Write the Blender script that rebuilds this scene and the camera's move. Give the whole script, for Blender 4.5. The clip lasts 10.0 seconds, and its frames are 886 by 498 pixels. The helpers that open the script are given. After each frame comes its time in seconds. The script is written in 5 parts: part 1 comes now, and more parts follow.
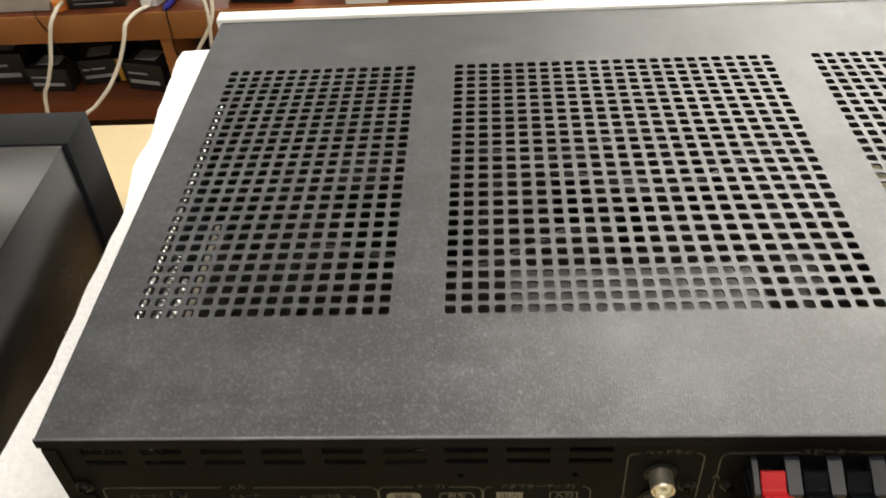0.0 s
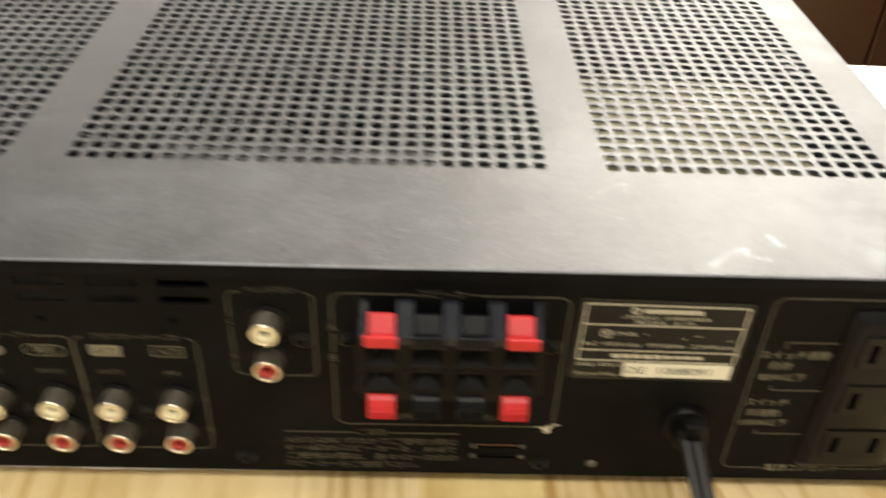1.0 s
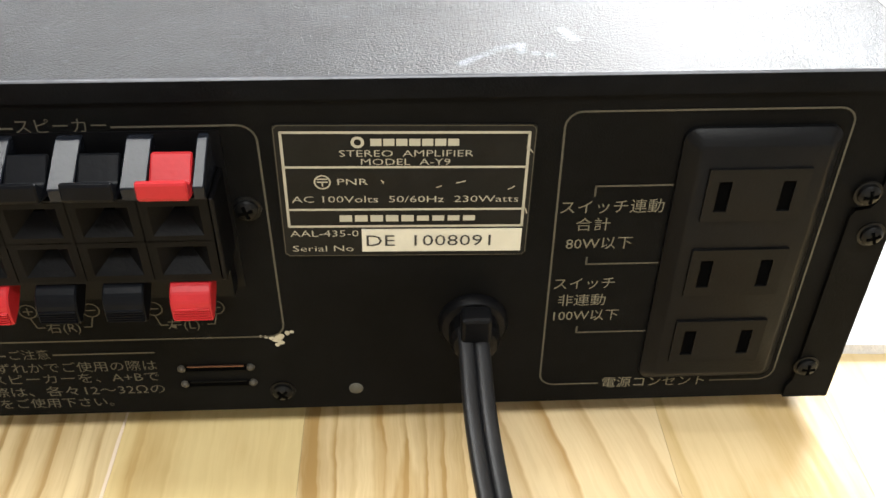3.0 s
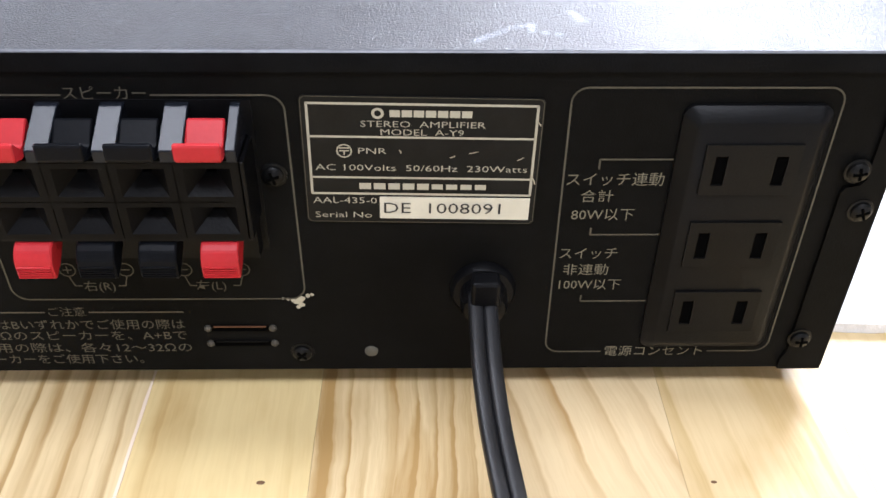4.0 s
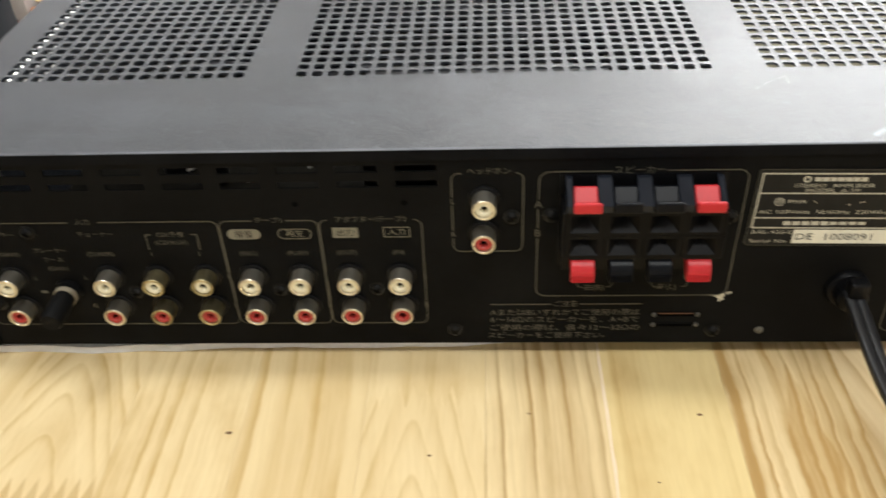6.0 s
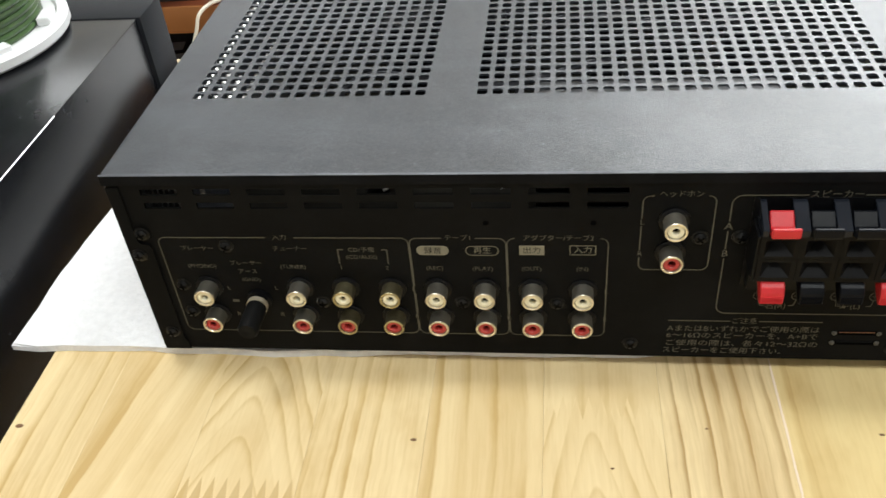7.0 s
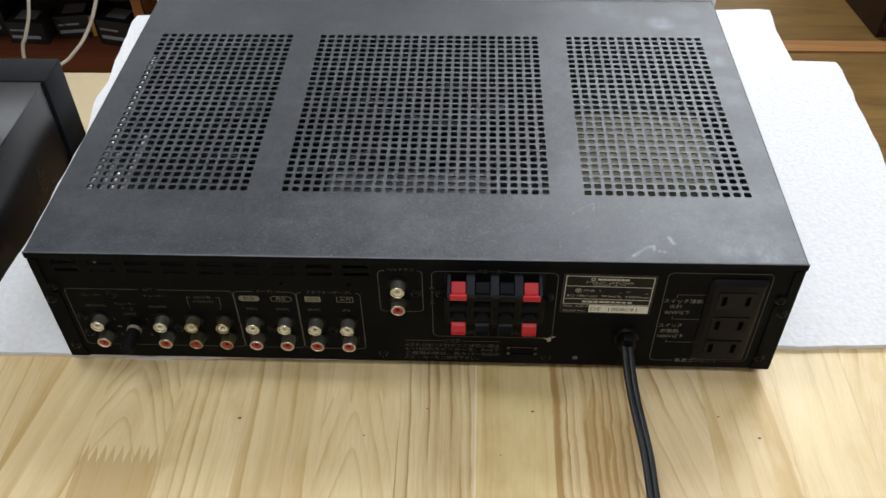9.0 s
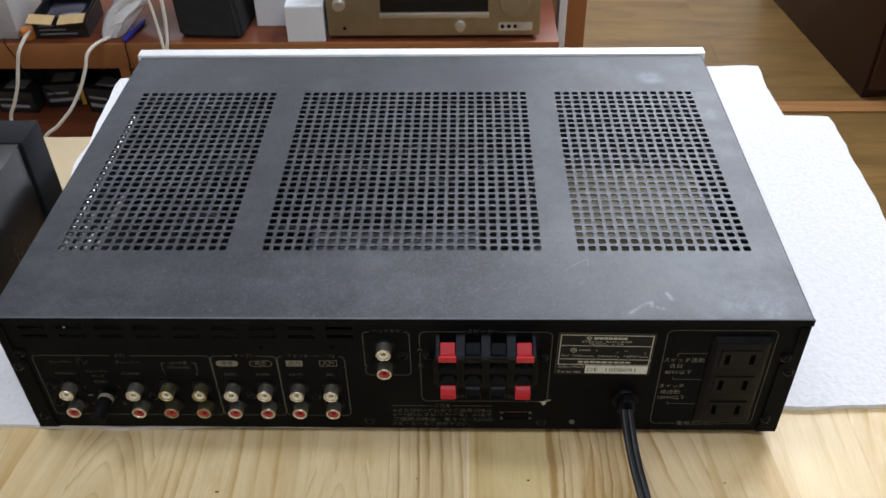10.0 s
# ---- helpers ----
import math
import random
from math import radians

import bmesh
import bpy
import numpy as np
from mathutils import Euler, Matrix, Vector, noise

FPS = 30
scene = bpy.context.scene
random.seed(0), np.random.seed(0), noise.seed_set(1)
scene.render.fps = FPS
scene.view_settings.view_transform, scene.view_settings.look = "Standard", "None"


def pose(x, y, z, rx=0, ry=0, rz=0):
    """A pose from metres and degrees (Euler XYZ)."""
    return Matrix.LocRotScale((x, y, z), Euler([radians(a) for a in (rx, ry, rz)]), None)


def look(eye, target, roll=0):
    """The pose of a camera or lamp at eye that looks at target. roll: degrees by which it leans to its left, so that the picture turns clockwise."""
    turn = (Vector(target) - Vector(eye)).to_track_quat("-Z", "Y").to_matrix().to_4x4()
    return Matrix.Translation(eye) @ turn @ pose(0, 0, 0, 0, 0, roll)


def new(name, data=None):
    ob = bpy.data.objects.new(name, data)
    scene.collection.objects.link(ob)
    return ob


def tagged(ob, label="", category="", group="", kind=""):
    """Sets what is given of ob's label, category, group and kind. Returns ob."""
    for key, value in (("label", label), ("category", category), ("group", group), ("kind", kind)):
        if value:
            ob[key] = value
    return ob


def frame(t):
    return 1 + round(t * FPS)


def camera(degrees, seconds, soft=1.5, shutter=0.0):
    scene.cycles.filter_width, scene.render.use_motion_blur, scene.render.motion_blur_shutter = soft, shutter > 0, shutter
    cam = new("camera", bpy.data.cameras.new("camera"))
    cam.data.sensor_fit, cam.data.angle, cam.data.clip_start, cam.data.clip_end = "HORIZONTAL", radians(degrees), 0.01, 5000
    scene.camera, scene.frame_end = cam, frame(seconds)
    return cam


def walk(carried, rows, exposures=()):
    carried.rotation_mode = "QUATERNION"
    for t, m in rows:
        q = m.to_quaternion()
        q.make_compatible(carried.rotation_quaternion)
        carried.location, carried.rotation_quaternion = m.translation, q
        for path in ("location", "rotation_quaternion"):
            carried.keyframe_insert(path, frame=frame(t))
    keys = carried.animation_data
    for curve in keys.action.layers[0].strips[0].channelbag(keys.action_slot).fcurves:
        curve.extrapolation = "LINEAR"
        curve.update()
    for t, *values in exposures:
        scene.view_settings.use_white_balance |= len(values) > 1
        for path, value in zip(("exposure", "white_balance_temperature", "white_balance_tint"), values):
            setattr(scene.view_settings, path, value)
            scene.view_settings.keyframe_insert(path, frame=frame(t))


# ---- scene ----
cam = camera(53.20, 10.0, shutter=0.33)
PATH = [
    (0, (0.15229, -0.16741, 0.32919), (0.12158, 0.2026, -0.00569), -4.288),
    (0.5, (0.14174, -0.19156, 0.30501), (0.14624, 0.18809, -0.02033), -0.768),
    (1, (0.24693, -0.19322, 0.24907), (0.26109, 0.20687, -0.05048), 2.597),
    (1.5, (0.29361, -0.1622, 0.19498), (0.31565, 0.24518, -0.09409), 2.258),
    (2, (0.30155, -0.14934, 0.17533), (0.32248, 0.2548, -0.11833), 0.847),
    (2.5, (0.31745, -0.14847, 0.16962), (0.33724, 0.24988, -0.13192), 0.112),
    (3, (0.32034, -0.14724, 0.17108), (0.33791, 0.24857, -0.13393), 0.316),
    (3.2, (0.32223, -0.15167, 0.16945), (0.33415, 0.24666, -0.13253), 0.015),
    (4.3, (0.31748, -0.16803, 0.17669), (0.32771, 0.22797, -0.12841), 0.834),
    (4.5, (0.31307, -0.17579, 0.18548), (0.32444, 0.21943, -0.12059), 0.949),
    (5, (0.29938, -0.20015, 0.20514), (0.30791, 0.19633, -0.09937), 0.7),
    (5.5, (0.26647, -0.22404, 0.2238), (0.26092, 0.17374, -0.07909), -1.253),
    (6, (0.20589, -0.2492, 0.24792), (0.17916, 0.14643, -0.05665), -2.841),
    (6.2, (0.19575, -0.24936, 0.25226), (0.15807, 0.14786, -0.04906), -3.53),
    (7.3, (0.15943, -0.24808, 0.27053), (0.09365, 0.13051, -0.04939), -5.968),
    (7.5, (0.16901, -0.24931, 0.27479), (0.10437, 0.12727, -0.04771), -5.835),
    (8, (0.22814, -0.28246, 0.37272), (0.19191, 0.08073, 0.03099), -3.152),
    (8.5, (0.24063, -0.32021, 0.41444), (0.22055, 0.03729, 0.06546), -1.462),
    (9, (0.24502, -0.33572, 0.43027), (0.22782, 0.02304, 0.08243), -0.992),
    (9.5, (0.24143, -0.32932, 0.43285), (0.22686, 0.03522, 0.09095), -0.604),
    (10, (0.24684, -0.32237, 0.41283), (0.23362, 0.06124, 0.09242), -1.199),
]
EXPOSURES = [(0.0, -0.58, 7050, 9), (0.5, -0.4, 7150, 9), (1.0, -0.05, 7300, 8), (1.5, -0.25, 7300, 8), (2.0, -0.12, 7100, 8), (3.0, 0.0, 6300, 9), (4.4, -0.05, 5600, 17), (5.0, -0.33, 6000, 14), (5.5, -0.42, 6200, 10),
             (6.0, -0.28, 6350, 9), (7.5, -0.3, 6150, 6), (8.0, -0.38, 6250, 8), (8.5, -0.85, 6050, 9), (9.0, -1.15, 5950, 9), (9.5, -1.2, 5780, 10), (10.0, -1.16, 5740, 12)]
walk(cam, [(t, look(e, a, r)) for t, e, a, r in PATH], EXPOSURES)

# ---- light ----
world = bpy.data.worlds.new("room_world")
scene.world = world
world.use_nodes = True
world.node_tree.nodes["Background"].inputs["Color"].default_value = (0.9, 0.95, 1.0, 1)
world.node_tree.nodes["Background"].inputs["Strength"].default_value = 0.05


def area_lamp(name, at, target, sx, sy, watts, colour=(1, 1, 1)):
    d = bpy.data.lights.new(name, "AREA")
    d.shape, d.size, d.size_y, d.energy, d.color = "RECTANGLE", sx, sy, watts, colour
    ob = new(name, d)
    ob.matrix_world = look(at, target)
    return ob


# unseen area lights under the ceiling: beyond the table, overhead and farther off
area_lamp("unseen_ceiling_light", (1.20, 1.72, 1.66), (1.20, 1.71, 0.0), 1.1, 1.3, 145, (1.0, 0.99, 0.965))
area_lamp("unseen_ceiling_light", (-0.24, 0.12, 1.66), (-0.24, 0.13, 0.0), 0.6, 0.32, 17, (1.0, 0.99, 0.955))
# fill light added for the near side of the table
area_lamp("unseen_ceiling_light", (0.45, -0.85, 1.66), (0.45, -0.84, 0.0), 1.2, 0.35, 34, (1.0, 0.99, 0.955))
area_lamp("unseen_ceiling_light", (1.60, 3.15, 1.60), (1.2, 1.5, 0.0), 0.9, 0.5, 62, (1.0, 0.99, 0.975))
# light added to brighten the cover's left half and the shelf
area_lamp("unseen_ceiling_light", (-0.95, 2.9, 1.64), (-0.8, 2.3, 0.0), 1.3, 0.5, 29, (1.0, 0.99, 0.975))


# ---- materials ----
def material(name, colour, rough=0.5, metal=0.0, spec=0.5, vary=0.0, scale=40.0, bump=0.0, bump_scale=300.0,
             second=None, rough_vary=0.0, coat=0.0):
    """A painted, moulded or metal surface: two-scale colour variation, uneven gloss, fine relief."""
    m = bpy.data.materials.new(name)
    m.use_nodes = True
    nt = m.node_tree
    n, l = nt.nodes, nt.links
    b = n["Principled BSDF"]
    b.inputs["Roughness"].default_value = rough
    b.inputs["Metallic"].default_value = metal
    b.inputs["Specular IOR Level"].default_value = spec
    b.inputs["Coat Weight"].default_value = coat
    c = (*colour, 1)
    b.inputs["Base Color"].default_value = c
    tc = n.new("ShaderNodeTexCoord")
    if vary > 0:
        big, fine = n.new("ShaderNodeTexNoise"), n.new("ShaderNodeTexNoise")
        big.inputs["Scale"].default_value, big.inputs["Detail"].default_value = scale, 6
        fine.inputs["Scale"].default_value, fine.inputs["Detail"].default_value = scale * 9, 4
        add = n.new("ShaderNodeMath")
        add.operation = "MULTIPLY_ADD"
        add.inputs[1].default_value = 0.4
        l.new(tc.outputs["Object"], big.inputs["Vector"])
        l.new(tc.outputs["Object"], fine.inputs["Vector"])
        l.new(fine.outputs["Fac"], add.inputs[0])
        l.new(big.outputs["Fac"], add.inputs[2])
        ramp = n.new("ShaderNodeMapRange")
        ramp.inputs["From Min"].default_value, ramp.inputs["From Max"].default_value = 0.45, 0.95
        l.new(add.outputs[0], ramp.inputs["Value"])
        mix = n.new("ShaderNodeMix")
        mix.data_type = "RGBA"
        s = second or tuple(min(1, v * (1 + vary) + 0.01 * vary) for v in colour)
        mix.inputs["A"].default_value = (*[v * (1 - vary) if second is None else v for v in colour], 1)
        mix.inputs["B"].default_value = (*s, 1)
        l.new(ramp.outputs[0], mix.inputs["Factor"])
        l.new(mix.outputs["Result"], b.inputs["Base Color"])
        if rough_vary:
            rr = n.new("ShaderNodeMapRange")
            rr.inputs["From Min"].default_value, rr.inputs["From Max"].default_value = 0.4, 1.0
            rr.inputs["To Min"].default_value, rr.inputs["To Max"].default_value = rough - rough_vary, rough + rough_vary
            l.new(add.outputs[0], rr.inputs["Value"])
            l.new(rr.outputs[0], b.inputs["Roughness"])
    if bump > 0:
        t = n.new("ShaderNodeTexNoise")
        t.inputs["Scale"].default_value, t.inputs["Detail"].default_value = bump_scale, 3
        bp = n.new("ShaderNodeBump")
        bp.inputs["Strength"].default_value, bp.inputs["Distance"].default_value = bump, 0.001
        l.new(tc.outputs["Object"], t.inputs["Vector"])
        l.new(t.outputs["Fac"], bp.inputs["Height"])
        l.new(bp.outputs["Normal"], b.inputs["Normal"])
    return m


def dusty_paint(name, smudges):
    """Satin black paint under a cloudy film of dust, with wiped streaks, fine specks and a few pale smudges (x, y, radius, weight)."""
    m = bpy.data.materials.new(name)
    m.use_nodes = True
    n, l = m.node_tree.nodes, m.node_tree.links
    b = n["Principled BSDF"]
    tc = n.new("ShaderNodeTexCoord")

    def noise(scale, detail, rough=0.55, stretch=None):
        t = n.new("ShaderNodeTexNoise")
        t.inputs["Scale"].default_value, t.inputs["Detail"].default_value, t.inputs["Roughness"].default_value = scale, detail, rough
        if stretch:
            mp = n.new("ShaderNodeMapping")
            mp.inputs["Scale"].default_value, mp.inputs["Rotation"].default_value = stretch, (0, 0, 0.35)
            l.new(tc.outputs["Object"], mp.inputs["Vector"])
            l.new(mp.outputs[0], t.inputs["Vector"])
        else:
            l.new(tc.outputs["Object"], t.inputs["Vector"])
        return t.outputs["Fac"]

    def span(value, a, c, lo, hi):
        r = n.new("ShaderNodeMapRange")
        r.interpolation_type = "SMOOTHSTEP"
        for k, v in (("From Min", a), ("From Max", c), ("To Min", lo), ("To Max", hi)):
            r.inputs[k].default_value = v
        l.new(value, r.inputs["Value"])
        return r.outputs[0]

    def math_node(op, u, v):
        q = n.new("ShaderNodeMath")
        q.operation = op
        for i, s in ((0, u), (1, v)):
            if isinstance(s, float):
                q.inputs[i].default_value = s
            else:
                l.new(s, q.inputs[i])
        return q.outputs[0]

    cloud = span(noise(11, 6, 0.7), 0.40, 0.68, 0.0, 0.36)
    mottle = span(noise(80, 6, 0.78), 0.42, 0.66, 0.0, 0.22)
    wiped = span(noise(9, 3, 0.6, (1.0, 5.0, 1.0)), 0.45, 0.70, 0.0, 0.30)
    speck = span(noise(820, 3, 0.6), 0.50, 0.70, 0.0, 0.62)
    grit = span(noise(430, 2, 0.5), 0.665, 0.72, 0.0, 1.1)
    dust = math_node("ADD", math_node("ADD", cloud, mottle), math_node("ADD", math_node("ADD", wiped, speck), grit))
    ragged = span(noise(120, 5, 0.7), 0.30, 0.62, 0.15, 1.0)
    for x, y, r, w in smudges:
        d = n.new("ShaderNodeVectorMath")
        d.operation = "DISTANCE"
        d.inputs[1].default_value = (x, y, 0.098)
        l.new(tc.outputs["Object"], d.inputs[0])
        dust = math_node("ADD", dust, math_node("MULTIPLY", span(d.outputs["Value"], r * 0.25, r, w * 1.4, 0.0), ragged))
    mix = n.new("ShaderNodeMix")
    mix.data_type, mix.clamp_factor = "RGBA", False
    mix.inputs["A"].default_value, mix.inputs["B"].default_value = (0.0074, 0.0098, 0.0150, 1), (0.037, 0.0428, 0.0535, 1)
    l.new(dust, mix.inputs["Factor"])
    l.new(mix.outputs["Result"], b.inputs["Base Color"])
    l.new(span(math_node("ADD", mottle, speck), 0.0, 0.8, 0.37, 0.54), b.inputs["Roughness"])
    l.new(span(math_node("ADD", math_node("ADD", cloud, mottle), speck), 0.0, 0.9, 0.62, 0.96), b.inputs["Specular IOR Level"])
    bp = n.new("ShaderNodeBump")
    bp.inputs["Strength"].default_value, bp.inputs["Distance"].default_value = 0.42, 0.0005
    l.new(noise(2300, 2), bp.inputs["Height"])
    l.new(bp.outputs["Normal"], b.inputs["Normal"])
    return m


def stroke(points, count, radius, weight):
    """Small smudges in a row along a line."""
    out = []
    for i in range(count):
        f = i / (count - 1) * (len(points) - 1)
        k = min(int(f), len(points) - 2)
        (xa, ya), (xb, yb) = points[k], points[k + 1]
        out.append((xa + (xb - xa) * (f - k), ya + (yb - ya) * (f - k), radius, weight))
    return tuple(out)


COVER = dusty_paint("cover_paint", ((0.410, 0.055, 0.026, 0.45), (0.411, 0.105, 0.026, 0.45), (0.392, 0.024, 0.030, 0.5), (0.379, 0.247, 0.013, 3.4), (0.405, 0.200, 0.013, 0.9), (0.398, 0.236, 0.015, 0.9), (0.407, 0.014, 0.022, 0.8), (0.412, 0.150, 0.012, 0.9), (0.413, 0.172, 0.013, 1.0), (0.411, 0.196, 0.012, 0.9), (0.413, 0.225, 0.014, 0.9), (0.340, 0.262, 0.020, 0.7), (0.400, 0.262, 0.016, 0.9), (0.362, 0.250, 0.016, 0.8), (0.370, 0.030, 0.040, 0.45), (0.150, 0.235, 0.020, 0.35),
                                     (0.385, 0.008, 0.011, 1.3), (0.402, 0.006, 0.010, 1.5))
                    + stroke(((0.3305, 0.0040), (0.3340, 0.0072), (0.3385, 0.0108), (0.3422, 0.0120)), 9, 0.0017, 2.6)
                    + stroke(((0.3422, 0.0115), (0.3420, 0.0088), (0.3475, 0.0072)), 5, 0.0015, 2.2) + stroke(((0.3512, 0.0188), (0.3532, 0.0142)), 4, 0.0018, 2.8))
# darker copy of the cover paint: the upright lip's shade is in the colour
FOLD_SHADED = material("shaded_fold_paint", (0.0028, 0.003, 0.0036), 0.5, 0, 0.05, 0.3, 30, 0.1, 2100)
# paler, glossier paint that carries the highlight along the fold's top edge
FOLD_HIGHLIGHT = material("fold_highlight_paint", (0.10, 0.105, 0.12), 0.32, 0.2, 0.6, 0.3, 60)
PANEL = material("panel_paint", (0.0035, 0.0034, 0.0032), 0.6, 0, 0.045, 0.2, 30, 0.1, 2500)
PRINT = material("print_ink", (0.175, 0.16, 0.115), 0.7, 0, 0.2)
PRINT_DIM = material("print_ink_thin", (0.085, 0.077, 0.056), 0.7, 0, 0.2)
BLACK = material("black_plastic", (0.0028, 0.0028, 0.0033), 0.36, 0, 0.11, 0.2, 60, 0.08, 1500)
GREY = material("grey_plastic", (0.0105, 0.0125, 0.0175), 0.25, 0, 0.19, 0.12, 90, 0.04, 900)
LEVER_BLACK = material("glossy_black_plastic", (0.0018, 0.0023, 0.0038), 0.34, 0, 0.10, 0.15, 90, 0.05, 900)
RED = material("red_plastic", (0.42, 0.016, 0.021), 0.40, 0, 0.3, 0.12, 90, 0.05, 900)
RED_JACK = material("red_insulator", (0.32, 0.025, 0.022), 0.4)
WHITE_JACK = material("cream_insulator", (0.66, 0.61, 0.44), 0.4)
NICKEL = material("nickel", (0.64, 0.60, 0.50), 0.33, 0.95, 0.5, 0.15, 120, 0.05, 900)
DULL_NICKEL = material("tarnished_nickel", (0.38, 0.33, 0.19), 0.38, 0.95, 0.5, 0.3, 120, 0.05, 900)
SCREW = material("black_screw", (0.004, 0.004, 0.004), 0.34, 0, 0.18)
FOAM = material("white_foam", (0.71, 0.708, 0.72), 0.9, 0, 0.2, 0.07, 260, 1.0, 330)
ALU = material("aluminium", (0.80, 0.80, 0.80), 0.45, 0.25, 0.5, 0.08, 60, 0.05, 900)
# flat black that paints the shade inside holes, slots and screw recesses
HOLE_SHADE = material("slot_shade", (0.002, 0.002, 0.002), 0.9, 0, 0.0)
STICKER = material("sticker_paper", (0.60, 0.575, 0.47), 0.6, 0, 0.4, 0.05, 200)
INK = material("black_ink", (0.02, 0.02, 0.02), 0.6)
STEEL = material("dark_chassis_steel", (0.10, 0.10, 0.095), 0.5, 0.8, 0.5, 0.2, 60)


# ---- mesh helpers ----
def bm_box(bm, x0, x1, y0, y1, z0, z1, bevel=0.0, seg=2):
    vs = [bm.verts.new((x, y, z)) for x in (x0, x1) for y in (y0, y1) for z in (z0, z1)]
    fs = [bm.faces.new([vs[i] for i in q]) for q in
          ((0, 1, 3, 2), (4, 6, 7, 5), (0, 4, 5, 1), (2, 3, 7, 6), (0, 2, 6, 4), (1, 5, 7, 3))]
    if bevel > 0:
        es = list({e for f in fs for e in f.edges})
        bmesh.ops.bevel(bm, geom=es, offset=bevel, segments=seg, affect="EDGES", profile=0.5)
    return vs


def bm_lathe(bm, profile, m, seg=24, close=False):
    """Turns a profile of (radius, height) about the local z axis, posed by m."""
    rings = []
    for r, h in profile:
        if r < 1e-7:
            rings.append([bm.verts.new(m @ Vector((0, 0, h)))])
        else:
            rings.append([bm.verts.new(m @ Vector((r * math.cos(2 * math.pi * i / seg), r * math.sin(2 * math.pi * i / seg), h)))
                          for i in range(seg)])
    for a, b in zip(rings, rings[1:]):
        for i in range(seg):
            j = (i + 1) % seg
            q = [a[i % len(a)], a[j % len(a)], b[j % len(b)], b[i % len(b)]]
            q = [v for k, v in enumerate(q) if v not in q[:k]]
            if len(q) > 2:
                bm.faces.new(q)
    return rings


def bm_prism(bm, outline, axis, a, b):
    """Extrudes a closed outline of pairs along an axis from a to b."""
    def at(p, h):
        return {"x": (h, p[0], p[1]), "y": (p[0], h, p[1]), "z": (p[0], p[1], h)}[axis]
    u = [bm.verts.new(at(p, a)) for p in outline]
    w = [bm.verts.new(at(p, b)) for p in outline]
    n = len(outline)
    bm.faces.new(u)
    bm.faces.new(w[::-1])
    for i in range(n):
        bm.faces.new([u[i], w[i], w[(i + 1) % n], u[(i + 1) % n]])


def finish(name, bm, mat, smooth=False):
    bmesh.ops.recalc_face_normals(bm, faces=bm.faces)
    me = bpy.data.meshes.new(name)
    bm.to_mesh(me)
    bm.free()
    me.materials.append(mat)
    if smooth:
        me.shade_smooth()
        me.set_sharp_from_angle(angle=radians(35))
    return me


def part(name, bm, mat, parent, label="", smooth=False):
    ob = new(name, finish(name, bm, mat, smooth))
    ob.parent = parent
    if label:
        tagged(ob, label)
    return ob


def box_part(name, x0, x1, y0, y1, z0, z1, mat, parent, label="", bevel=0.0):
    bm = bmesh.new()
    bm_box(bm, x0, x1, y0, y1, z0, z1, bevel)
    return part(name, bm, mat, parent, label, smooth=bevel > 0)


def thing(name, label, category, group="", kind="", at=None):
    ob = new(name)
    ob.empty_display_size = 0.02
    if at:
        ob.matrix_world = at
    return tagged(ob, label, category, group, kind)


def solid(name, x0, x1, y0, y1, z0, z1, mat, label="", category="", kind="structure", bevel=0.0):
    bm = bmesh.new()
    bm_box(bm, x0, x1, y0, y1, z0, z1, bevel)
    return tagged(new(name, finish(name, bm, mat)), label, category, "", kind)


def bm_tube(bm, points, radius, seg=10, flat=1.0, square=1.0):
    """A cable along a smooth curve through points; flat stretches it sideways, square under 1 flattens its sides."""
    pts = []
    P = [Vector(p) for p in points]
    P = [2 * P[0] - P[1]] + P + [2 * P[-1] - P[-2]]
    for i in range(1, len(P) - 2):
        for k in range(8):
            t = k / 8
            a, b, c, d = P[i - 1:i + 3]
            pts.append(0.5 * (2 * b + (c - a) * t + (2 * a - 5 * b + 4 * c - d) * t * t + (3 * b - a - 3 * c + d) * t ** 3))
    pts.append(P[-2])
    rings = []
    for i, p in enumerate(pts):
        d = (pts[min(i + 1, len(pts) - 1)] - pts[max(i - 1, 0)]).normalized()
        s = d.cross(Vector((0, 0, 1)))
        s = s.normalized() if s.length > 1e-3 else Vector((1, 0, 0))
        u = s.cross(d)
        turn = [(math.cos(2 * math.pi * k / seg), math.sin(2 * math.pi * k / seg)) for k in range(seg)]
        rings.append([bm.verts.new(p + radius * (math.copysign(abs(c) ** square, c) * s * flat + math.copysign(abs(e) ** square, e) * u)) for c, e in turn])
    for a, b in zip(rings, rings[1:]):
        for k in range(seg):
            bm.faces.new([a[k], a[(k + 1) % seg], b[(k + 1) % seg], b[k]])
    bm.faces.new(rings[0][::-1])
    bm.faces.new(rings[-1])


# ---- room ----
FLOOR_Z = -0.70
TABLE_Z = 0.0016


